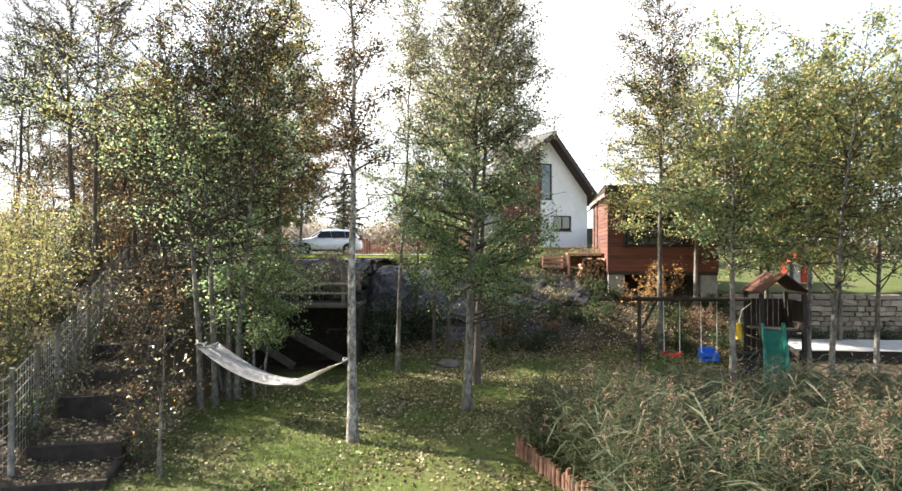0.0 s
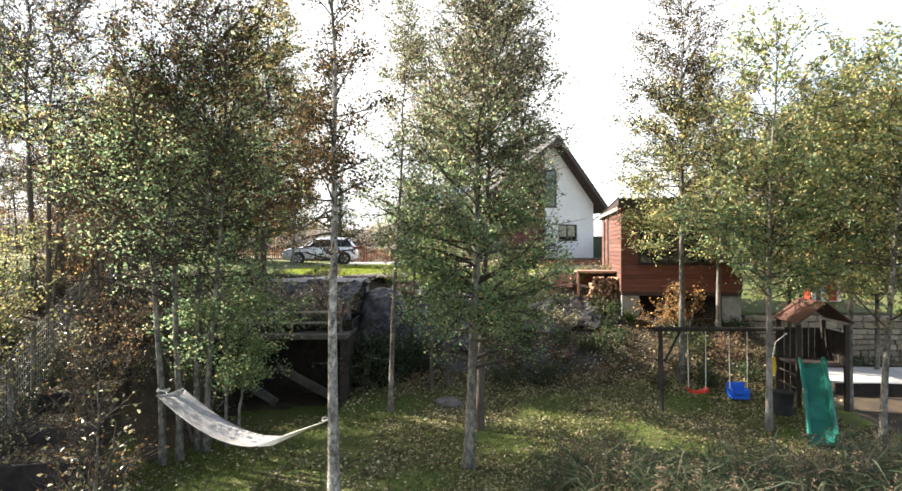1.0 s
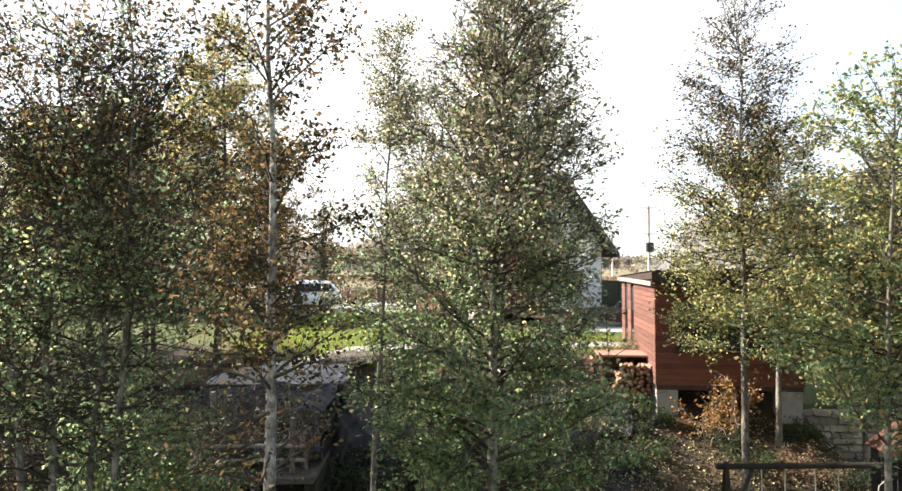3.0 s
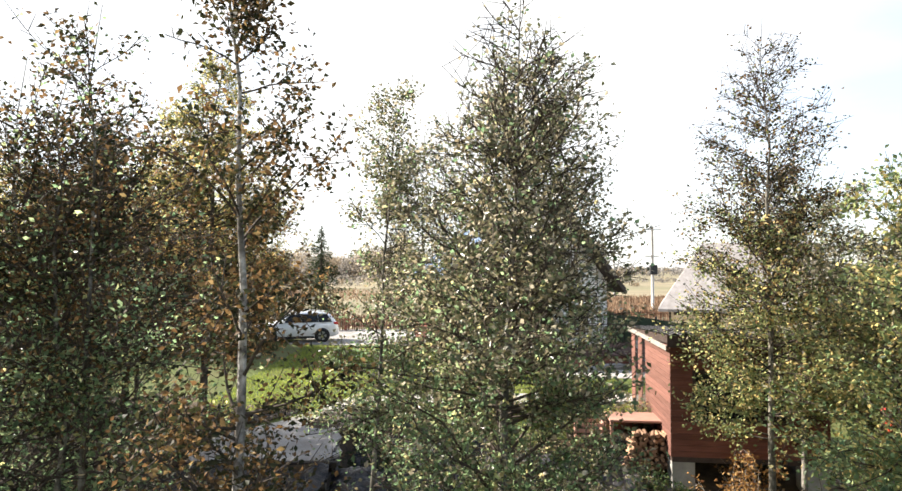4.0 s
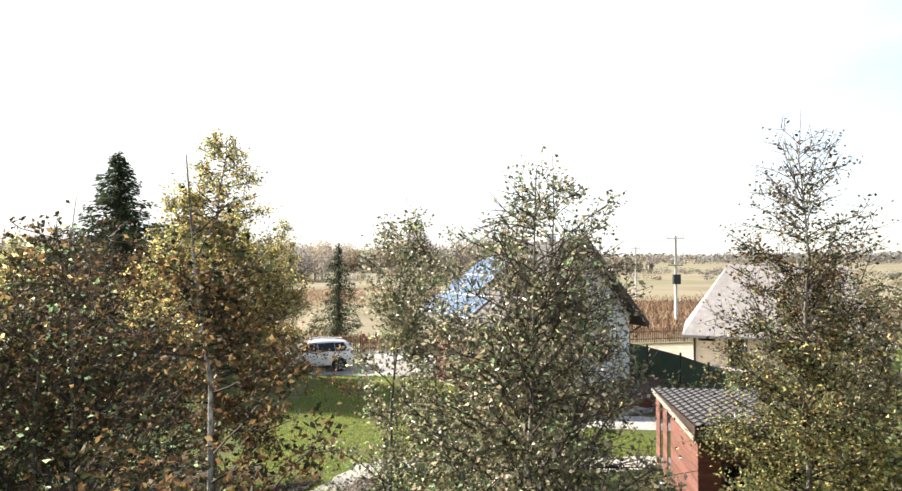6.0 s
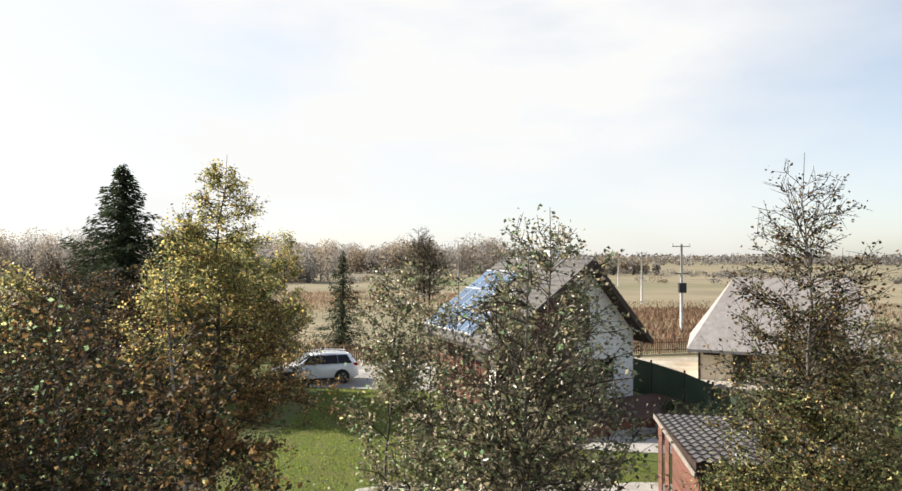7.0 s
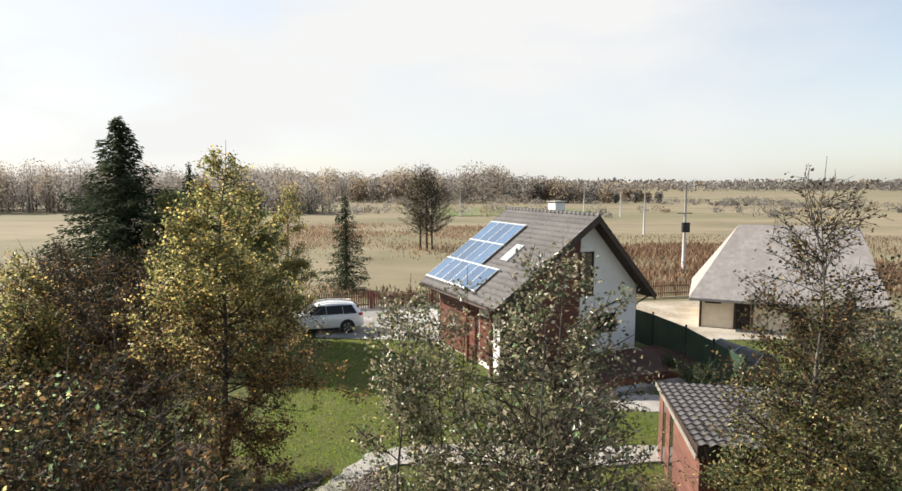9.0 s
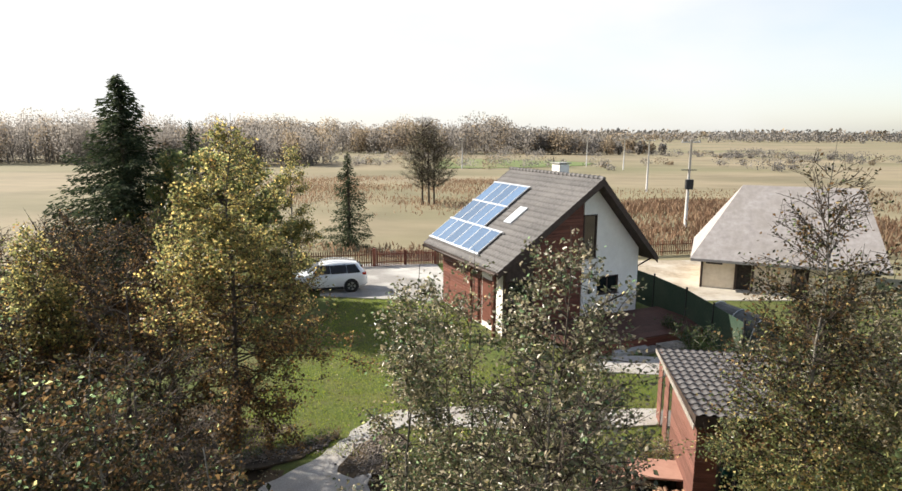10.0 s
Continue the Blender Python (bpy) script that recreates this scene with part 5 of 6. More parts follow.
# ---- vault under the terrace ----
vault = thing("cellar", (0, 0, 0), 0, "dark open timber cellar dug into the bank", "cellar", kind="structure")
part("roof_slab", boxed(-6.0, -2.5, 16.75, 19.6, 1.80, 1.93, 0.02), M["darkgrey"], vault, "grey weathered slab edge")
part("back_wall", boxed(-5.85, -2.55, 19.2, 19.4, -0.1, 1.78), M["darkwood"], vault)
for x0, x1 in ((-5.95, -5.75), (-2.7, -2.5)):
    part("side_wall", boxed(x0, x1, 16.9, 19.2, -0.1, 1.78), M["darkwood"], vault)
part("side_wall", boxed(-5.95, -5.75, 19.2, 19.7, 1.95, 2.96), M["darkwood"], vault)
for row in range(3):
    z0, y0 = 1.95 + row * 0.34, 17.6 + row * 0.72
    part("log", tube(bmesh.new(), [(-5.9, y0, z0 + 0.13), (-4.2, y0 + 0.04, z0 + 0.14), (-2.5, y0, z0 + 0.13)], 0.075, 8), M["darkgrey"], vault)
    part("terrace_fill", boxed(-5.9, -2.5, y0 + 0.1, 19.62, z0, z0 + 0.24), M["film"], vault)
part("edge_beam", boxed(-8.0, -2.4, 19.66, 19.8, 2.93, 3.05, 0.01), M["darkwood"], vault)
for k, (x, z) in enumerate(((-5.4, 1.2), (-3.9, 1.1))):
    bm = boxed(-0.9, 0.9, -0.02, 0.02, -0.13, 0.13, 0.005)
    bm.transform(Matrix.Translation((x + 0.2, 17.6 + 0.15 * k, 0.55)) @ Euler((radians(20), radians(32 - 4 * k), 0)).to_matrix().to_4x4())
    tagged(part("plank", bm, M["darkgrey"]), "grey plank leaning in the dark cellar", "plank")
for x, z in ((-6.1, 2.0), (-4.5, 2.65), (-2.75, 2.0)):
    tagged(part("stake", boxed(x - 0.04, x + 0.04, 17.2, 17.28, z - 0.1, z + 0.75, 0.008), M["bark_pale"]), "pale wooden stake on the terrace", "stake", group="terrace stakes")

def drape(x0, x1, y0, y1, height, label, seed, cell=0.045):
    """A creased sheet lying on a slope, with an uneven hem; height(x, y) is the slope under it."""
    rng = np.random.default_rng(seed)
    nx_, ny_ = int((x1 - x0) / cell), int((y1 - y0) / cell)
    u, w = np.meshgrid(np.linspace(0, 1, nx_), np.linspace(0, 1, ny_))
    x = x0 + (x1 - x0) * u + 0.10 * np.sin(w * 7 + seed)
    y = y0 + (y1 - y0) * w + (0.5 - w) * 0.35 * (np.sin(x * 2.1 + seed) + 0.5 * np.sin(x * 5.3))
    z = height(x, y) - 0.09
    for k in range(22):
        a, q = rng.normal() * 0.7, rng.uniform(4.0, 22.0)
        z = z + 0.15 / q * np.abs(np.sin(q * (x * math.cos(a) + y * math.sin(a)) + 1.4 * np.sin(1.7 * y + k) + rng.random() * 6))
    z = z + 0.10 * np.sin(x * 1.9 + seed) * np.sin(y * 2.3) ** 2
    i = (np.arange(ny_ - 1)[:, None] * nx_ + np.arange(nx_ - 1)[None]).ravel()
    ob = mesh_of("ground_sheet", np.stack([x, y, z], -1).reshape(-1, 3), np.stack([i, i + 1, i + 1 + nx_, i + nx_], 1), M["film"], smooth=True)
    ob.modifiers.new("thickness", 'SOLIDIFY').thickness = 0.006
    return tagged(ob, label, "ground sheet", kind="structure")


drape(-2.5, 1.0, 19.2, 22.7, ground_z, "creased black ground sheet shining on the bank", 2)
drape(1.1, 4.6, 20.3, 22.3, ground_z, "creased black ground sheet shining on the bank", 5)
drape(-5.8, -2.6, 17.3, 19.55, lambda x, y: np.interp(y, [17.0, 17.6, 19.5], [1.93, 2.2, 2.95]), "creased black ground sheet over the cellar terrace", 8)
drape(-2.7, -1.3, 18.3, 20.1, lambda x, y: np.interp(y, [18.0, 19.2, 20.2], [1.5, 2.55, 2.75]) - 0.5 * np.abs(x + 2.0) ** 1.5, "bunched black ground sheet beside the cellar roof", 11)
# low rail along the terrace
for x in (-5.62, -4.25, -2.95):
    part("rail_post", boxed(x - 0.045, x + 0.045, 16.98, 17.07, 1.93, 2.95, 0.01), M["bark_pale"], vault, "pale weathered rail post")
for z in (2.16, 2.42):
    part("rail", boxed(-5.75, -2.7, 16.94, 16.975, z, z + 0.06, 0.008), M["greywood"], vault)

# ---- stairs up the slope ----
stairs = thing("garden_stairs", (0, 0, 0), 0, "broad dark earth steps with timber risers, strewn with leaves", "stairs", kind="structure")
STEPS = ((8.75, 0.10, 0.9), (9.65, 0.36, 1.5), (11.05, 0.78, 1.0), (12.0, 1.05, 1.2), (13.2, 1.36, 1.3), (14.5, 1.7, 1.3), (15.8, 2.02, 1.2), (17.0, 2.34, 1.1), (18.1, 2.62, 1.0), (19.1, 2.88, 0.9))
for sy, sz, deep in STEPS:
    at = Matrix.Translation((-5.8 - 0.3 * (sy - 9.65), sy, sz)) @ Matrix.Rotation(radians(13), 4, 'Z')
    bm = boxed(-0.62, 0.62, -0.02, deep + 0.12, -0.5, 0.0, 0.03)
    bm.transform(at)
    part("tread", bm, M["soil"], stairs)
    bm = boxed(-0.66, 0.66, -0.09, -0.022, -0.5, 0.012, 0.01)
    bm.transform(at)
    part("riser", bm, M["darkwood"], stairs)

# ---- wire fence on the left slope ----
wirefence = thing("wire_fence", (0, 0, 0), 0, "wire mesh fence on pale wooden posts along the steps", "fence", kind="structure")
fp = [(-6.36 - 3.3 * k / 10, 9.0 + 10.4 * k / 10) for k in range(11)]
fp = [(-5.9, 7.0)] + fp
for x, y in fp:
    z = gz(x, y)
    part("post", tube(bmesh.new(), [(x, y, z - 0.1), (x + 0.01, y, z + 1.55)], [0.045, 0.04], 7), M["bark_pale"], wirefence)
p0, p1 = [], []
for (x0, y0), (x1, y1) in zip(fp, fp[1:]):
    za, zb = gz(x0, y0), gz(x1, y1)
    for h in np.linspace(0.1, 1.45, 9):
        p0.append((x0, y0, za + h)), p1.append((x1, y1, zb + h))
    for s in np.arange(0, 1, 0.11):
        x, y, z = x0 + (x1 - x0) * s, y0 + (y1 - y0) * s, za + (zb - za) * s
        p0.append((x, y, z + 0.1)), p1.append((x, y, z + 1.45))
v, f = rods(p0, p1, np.full(len(p0), 0.0028), np.full(len(p0), 0.0028), 3)
mesh_of("wire_mesh", v, f, M["wire"], wirefence)

# ---- hammock ----
ham = thing("hammock", (0, 0, 0), 0, "cream canvas hammock hung between two alders", "hammock")
A, B = Vector((-5.32, 13.25, 1.38)), Vector((-1.83, 11.12, 1.42))
ax = (B - A).normalized()
sd = Vector((ax.y, -ax.x, 0)).normalized()
V, Fc = [], []
NU, NV = 22, 9
for i in range(NU + 1):
    u = 0.05 + 0.64 * i / NU
    c = A.lerp(B, u)
    sag = -0.66 * math.sin(math.pi * u ** 1.15) ** 0.9
    for j in range(NV + 1):
        w = (j / NV - 0.5) * (0.62 - 0.2 * abs(u - 0.4))
        curl = 1.0 * w * w + 0.012 * math.sin(9 * u + 14 * w)
        p = c + sd * w + Vector((0, 0, sag + curl))
        V.append(tuple(p))
for i in range(NU):
    for j in range(NV):
        a = i * (NV + 1) + j
        Fc.append((a, a + 1, a + NV + 2, a + NV + 1))
cl = mesh_of("cloth", V, Fc, M["cloth"], ham, "cream striped canvas bed", smooth=True)
cl.modifiers.new("thickness", 'SOLIDIFY').thickness = 0.012
p0, p1 = [], []
for end, i0 in ((A, 0), (B, NU)):
    knot = end + (B - A if end == A else A - B).normalized() * 0.12 + Vector((0, 0, -0.06))
    for j in range(NV + 1):
        p0.append(tuple(knot)), p1.append(V[i0 * (NV + 1) + j])
    p0.append(tuple(end)), p1.append(tuple(knot))
for q0, q1 in zip(p0, p1):
    part("cord", tube(bmesh.new(), [q0, q1], 0.008, 5), M["rope"], ham)
for end, r in ((A, 0.11), (B, 0.10)):
    part("rope_loop", tube(bmesh.new(), [(end.x + r * math.cos(a), end.y + r * math.sin(a), end.z + 0.02 * math.sin(3 * a)) for a in np.linspace(0, 2 * math.pi, 14)], 0.012, 6), M["rope"], ham)

# ---- swing and slide ----
frame_ = thing("swing_frame", (0, 0, 0), 0, "dark timber swing frame with a red and a blue seat", "swing")
beam_a, beam_b = Vector((5.05, 16.75, 2.06)), Vector((8.05, 16.75, 2.06))
part("beam", tube(bmesh.new(), [beam_a - Vector((0.15, 0, 0)), beam_b], 0.055, 8), M["darkwood"], frame_)
for x, y in ((4.84, 15.95), (5.32, 17.55)):
    part("leg", tube(bmesh.new(), [(x, y, gz(x, y) - 0.05), (5.08, 16.75, 2.12)], 0.05, 8), M["darkwood"], frame_)
part("brace", tube(bmesh.new(), [(5.04, 16.35, 1.35), (5.55, 16.72, 2.03)], 0.035, 6), M["darkwood"], frame_)
for x0, kind_ in ((5.95, "red"), (6.95, "blue")):
    for q in (-0.22, 0.22):
        part("rope", tube(bmesh.new(), [(x0 + q, 16.75, 2.02), (x0 + q * 0.95, 16.72, 0.62)], 0.012, 5), M["rope"], frame_)
    bm = bmesh.new()
    if kind_ == "red":
        V = []
        prism(bm, [(x0 - 0.25, 0.64), (x0 - 0.2, 0.56), (x0, 0.53), (x0 + 0.2, 0.56), (x0 + 0.25, 0.64), (x0 + 0.24, 0.67), (x0 + 0.17, 0.60), (x0, 0.57), (x0 - 0.17, 0.60), (x0 - 0.24, 0.67)], 16.62, 16.82)
    else:
        box(bm, x0 - 0.2, x0 + 0.2, 16.56, 16.9, 0.40, 0.46, 0.02)
        box(bm, x0 - 0.22, x0 + 0.22, 16.86, 16.91, 0.46, 0.76, 0.02)
        box(bm, x0 - 0.22, x0 - 0.17, 16.58, 16.86, 0.46, 0.64, 0.02)
        box(bm, x0 + 0.17, x0 + 0.22, 16.58, 16.86, 0.46, 0.64, 0.02)
        box(bm, x0 - 0.17, x0 + 0.17, 16.56, 16.6, 0.52, 0.62, 0.015)
    part("seat", bm, M[kind_ + "_plastic"], frame_, kind_ + " plastic swing seat")
tower = thing("play_tower", (8.05, 16.1, 0.05), -6, "dark timber play tower with a green slide", "play tower")
for x, y, h in ((0, 0, 2.2), (1.05, 0, 2.2), (0, 1.1, 2.2), (1.05, 1.1, 2.2)):
    part("post", boxed(x - 0.05, x + 0.05, y - 0.05, y + 0.05, 0, h, 0.01), M["darkwood"], tower)
for k in range(8):
    part("floor_board", boxed(-0.02, 1.07, 0.0 + k * 0.14, 0.13 + k * 0.14, 1.22, 1.26, 0.004), M["darkwood"], tower)
for k in range(7):
    part("side_board", boxed(1.06, 1.09, 0.04 + k * 0.15, 0.17 + k * 0.15, 1.2, 2.0, 0.004), M["darkwood"], tower)
for k in range(7):
    part("back_board", boxed(0.03 + k * 0.145, 0.15 + k * 0.145, 1.16, 1.19, 0.3 + 0.05 * (k % 2), 2.0, 0.004), M["darkwood"], tower)
for s in (-1, 1):
    bm = boxed(0, 0.78, -0.15, 1.25, 0, 0.03)
    bm.transform(Matrix.Translation((0.525, 0, 2.72)) @ Matrix.Rotation(radians(38 if s > 0 else 142), 4, 'Y'))
    part("roof_panel", bm, M["deckwood"], tower, "weathered brown roof boards")
for z in (0.35, 0.7, 1.0):
    part("rung", tube(bmesh.new(), [(0, 0, z), (0, 1.1, z)], 0.025, 6), M["darkwood"], tower)
slide = part("slide", bmesh.new(), M["green_plastic"], tower, "green moulded plastic slide")
prof = [(0.28, 0.0, 1.30), (0.20, -0.25, 1.25), (0.08, -0.6, 1.0), (0.0, -0.9, 0.84), (-0.12, -1.2, 0.70), (-0.24, -1.55, 0.42), (-0.34, -1.8, 0.32), (-0.45, -2.1, 0.22), (-0.53, -2.3, 0.17)]
bm = bmesh.new()
sect = [(-0.30, 0.15), (-0.27, 0.17), (-0.22, 0.15), (-0.20, 0.0), (0.20, 0.0), (0.22, 0.15), (0.27, 0.17), (0.30, 0.15), (0.27, -0.06), (-0.27, -0.06)]
rings = [[bm.verts.new((x + a, y, z + b)) for a, b in sect] for x, y, z in prof]
for r0, r1 in zip(rings, rings[1:]):
    for i in range(len(sect)):
        bm.faces.new((r0[i], r0[(i + 1) % 10], r1[(i + 1) % 10], r1[i]))
bm.faces.new(rings[0][::-1]), bm.faces.new(rings[-1])
bmesh.ops.recalc_face_normals(bm, faces=bm.faces)
bm.to_mesh(slide.data)
bm.free()
for x in (-0.75, -0.33):
    part("slide_foot", boxed(x, x + 0.06, -2.3, -2.2, -0.05, 0.16, 0.01), M["green_plastic"], tower)
toy = thing("yellow_toy_telescope", (7.55, 16.3, 1.05), 20, "yellow plastic toy hanging on the play tower", "toy")
part("tube", tube(bmesh.new(), [(0, 0, 0), (0, 0, 0.2), (0, 0, 0.42)], [0.07, 0.09, 0.06], 10), M["yellow_plastic"], toy)
part("strap", tube(bmesh.new(), [(0, 0, 0.40), (0.15, 0.05, 0.75), (0.45, 0.0, 0.95)], 0.01, 5), M["rope"], toy)
binb = thing("black_tub", (7.5, 15.75, gz(7.5, 15.75)), 0, "black plastic tub under the play tower", "tub")
part("tub", tube(bmesh.new(), [(0, 0, 0), (0, 0, 0.5), (0, 0, 0.52)], [0.19, 0.24, 0.25], 16), M["rubber"], binb)

# ---- covered sand pit and stone wall ----
pit = thing("sand_pit", (10.4, 18.3, 0.1), -4, "dark timber sand pit under a white cover sheet", "sand pit")
for a in ((0, 4.6, 0, 0.12), (0, 4.6, 2.0, 2.12)):
    part("side", boxed(*a, -0.1, 0.36, 0.01), M["darkwood"], pit)
for a in ((-0.12, 0, 0, 2.12), (4.6, 4.72, 0, 2.12)):
    part("side", boxed(*a, -0.1, 0.36, 0.01), M["darkwood"], pit)
V = [(x, y, 0.38 + 0.10 * math.sin(y * 1.5) + 0.012 * math.sin(5 * x) * math.sin(4 * y)) for x in np.linspace(-0.2, 4.8, 26) for y in np.linspace(-0.12, 2.24, 10)]
Fc = [(i * 10 + j, i * 10 + j + 10, i * 10 + j + 11, i * 10 + j + 1) for i in range(25) for j in range(9)]
cv = mesh_of("cover", V, Fc, M["pole"], pit, "white plastic cover sheet", smooth=True)
cv.modifiers.new("thickness", 'SOLIDIFY').thickness = 0.015
part("white_pot", tube(bmesh.new(), [(1.1, 2.5, 0.5), (1.1, 2.5, 0.72), (1.1, 2.5, 0.75)], [0.12, 0.17, 0.16], 12), M["plaster"], pit)

# ---- play house on the grass above the wall ----
hut = thing("play_house", (13.3, 24.6, gz(13.7, 24.9) - 0.02), -14, "red and white plastic play house on the grass", "play house")
for q in ((0, 0.95, 0, 0.04), (0, 0.95, 0.81, 0.85), (0, 0.04, 0.04, 0.81), (0.91, 0.95, 0.04, 0.81)):
    part("wall", boxed(*q, 0, 0.8, 0.01), M["plaster"] if q[2] == 0 else M["red_plastic"], hut)
part("door", boxed(0.5, 0.82, -0.025, -0.002, 0.05, 0.68, 0.01), M["red_plastic"], hut)
for s_ in (-1, 1):
    bm = boxed(0, 0.62, -0.08, 0.93, 0, 0.035, 0.01)
    bm.transform(Matrix.Translation((0.475, 0, 1.14)) @ Matrix.Rotation(radians(34 if s_ > 0 else 146), 4, 'Y'))
    part("roof_panel", bm, M["red_plastic"], hut)

# ---- bare sand and a flat stone on the low lawn ----
sheet("sand_patch", wobble([(-0.1, 8.5), (0.25, 8.25), (0.8, 8.3), (0.9, 8.55), (0.5, 8.62), (0.1, 8.6)], 5, 0.04, 31), 0.035, M["hardstand"], "small bare patch of pale sand in the grass", "sand", 0.12)
bm = bmesh.new()
bmesh.ops.create_icosphere(bm, subdivisions=3, radius=0.34)
for vv in bm.verts:
    vv.co += vv.co.normalized() * 0.09 * noise.noise(vv.co * 4.0)
    vv.co.z *= 0.36
flat_stone = part("flat_stone", bm, M["darkgrey"])
flat_stone.matrix_world = pose(-0.03, 16.5, gz(-0.03, 16.5) + 0.03)
tagged(flat_stone, "low flat grey stone lying at the foot of the bank", "stone")

# ---- poles in the field ----
def pole(x, y, h, box_z=None):
    t = thing("utility_pole", (x, y, gz(x, y) - 0.1), 0, "slim concrete power pole in the meadow", "utility pole", group="power poles")
    part("mast", tube(bmesh.new(), [(0, 0, 0), (0.05, 0, h)], [0.17, 0.10], 8), M["pole"], t)
    part("crossarm", boxed(-0.9, 0.9, -0.05, 0.05, h - 0.25, h - 0.15), M["wire"], t)
    for q in (-0.8, 0, 0.8):
        part("insulator", tube(bmesh.new(), [(q, 0, h - 0.15), (q, 0, h + 0.08)], 0.05, 6), M["pole"], t)
    if box_z:
        part("transformer", boxed(-0.35, 0.35, -0.55, -0.12, box_z - 0.5, box_z + 0.45, 0.03), M["metal_dark"], t, "dark transformer box")
        part("switch_arm", boxed(-0.7, 0.7, -0.1, 0.1, box_z + 1.3, box_z + 1.38), M["metal_dark"], t)


pole(21.1, 68.2, 8.7, 4.5)
pole(29.0, 110.0, 8.6)
pole(41.0, 175.0, 8.6)
pole(34.0, 190.0, 8.6)
pole(-2.0, 175.0, 8.2)


# ---- undergrowth, reeds, grass and fallen leaves ----
def shrub(at, h, r, n, leaf, label, seed, name="shrub", size=0.06, stems=16, bark="twig", twigs=8, group=""):
    rng = np.random.default_rng(seed)
    t = thing(name, (at[0], at[1], gz(*at) - 0.03), 0, label, "shrub", group)
    P0, P1, R0, R1, ends = [], [], [], [], []
    for k in range(stems):
        a, tilt = rng.random() * 6.28, 0.15 + 0.75 * rng.random()
        d = np.array([math.cos(a) * math.sin(tilt) * r / h * 1.6, math.sin(a) * math.sin(tilt) * r / h * 1.6, 1.0])
        p = [np.array([math.cos(a), math.sin(a), 0]) * r * 0.12]
        for s in range(4):
            d = d + rng.normal(size=3) * 0.15
            p.append(p[-1] + d / np.linalg.norm(d) * h * (0.7 + 0.35 * rng.random()) / 4)
        p = np.array(p)
        P0.append(p[:-1]), P1.append(p[1:]), R0.append(np.linspace(0.018, 0.006, 4) * min(1, h / 2)), R1.append(np.linspace(0.013, 0.003, 4) * min(1, h / 2))
        s = rng.random(twigs) * 0.85 + 0.15
        q0 = np.stack([np.interp(s, np.linspace(0, 1, 5), p[:, i]) for i in range(3)], 1)
        q1 = q0 + rng.normal(size=(twigs, 3)) * r * 0.28 + [0, 0, 0.08 * h]
        P0.append(q0), P1.append(q1), R0.append(np.full(twigs, 0.005)), R1.append(np.full(twigs, 0.002))
        ends.append(np.stack([q0, q1], 1)), ends.append(np.stack([p[1:-1], p[2:]], 1))
    v, f = rods(*(np.concatenate(q) for q in (P0, P1, R0, R1)), 4)
    mesh_of("stem_clump", v, f, M[bark], t)
    if n:
        e = np.concatenate(ends)
        pick, s = rng.integers(0, len(e), n), rng.random((n, 1))
        c = e[pick, 0] * (1 - s) + e[pick, 1] * s + rng.normal(size=(n, 3)) * 0.06
        c[:, 2] = np.maximum(c[:, 2], 0.03)
        v, f = blades(rng, c, size)
        mesh_of("foliage", v, f, leaf, t)
    return t


for k, (x, y, h, r, n, m) in enumerate(((-8.3, 11.2, 3.5, 1.6, 5200, "yellow"), (-9.4, 13.0, 3.7, 1.7, 5200, "yellow"), (-7.6, 9.2, 2.2, 1.1, 4000, "yellow"), (-10.5, 15.5, 3.2, 1.5, 5000, "alder_gold"), (-9.6, 17.6, 3.0, 1.3, 3500, "orange"), (-10.2, 19.6, 3.4, 1.4, 2500, "orange"), (-8.9, 20.8, 2.6, 1.0, 1500, "orange"), (-12.0, 13.0, 3.5, 1.6, 5000, "yellow"), (-12.5, 17, 3.6, 1.6, 3500, "orange"))):
    shrub((x, y), h, r, n, M[m], "wild shrub with yellow and rusty autumn leaves by the fence", 200 + k, name="wild_shrub", group="wild hedge", bark="bark_dark", stems=22)
for k in range(44):
    r_ = random.Random(300 + k)
    x, y = -7.0 - 5.5 * r_.random() - 0.2, 8.0 + 13 * r_.random()
    x -= max(0, (y - 9) * 0.3)
    shrub((x, y), 0.7 + 0.6 * r_.random(), 0.7, 900, M[r_.choice(("shrub", "alder_dry", "yellow", "shrub"))], "tangled weeds on the fenced slope", 300 + k, name="weed_clump", stems=12, group="slope weeds")
tree((-4.4, 9.4), 2.5, 0.8, 140, M["alder_dry"], M["bark"], "bare branching sapling at the foot of the steps", 240, name="bare_sapling", crown_from=0.36, n_branch=18, up=0.9, twigs=16, r0=0.035, bend=0.02, category="sapling")
tree((-4.5, 14.2), 4.5, 1.75, 4600, M["alder"], M["bark"], "leafy young hazel beside the hammock", 241, name="hazel_tree", leaf_size=0.08, crown_from=0.4, n_branch=48, up=0.2, r0=0.035, profile=dome)
shrub((-5.3, 14.7), 2.6, 0.7, 900, M["shrub"], "leafy young hazel above the steps", 242, name="hazel_bush", size=0.09, stems=10)
shrub((7.2, 20.7), 1.6, 0.9, 700, M["amber"], "small shrub with orange leaves before the shed", 243, name="orange_shrub", size=0.09, stems=10)
shrub((6.3, 20.4), 1.2, 0.8, 420, M["amber"], "small shrub with orange leaves before the shed", 244, name="orange_shrub", size=0.09, stems=8)
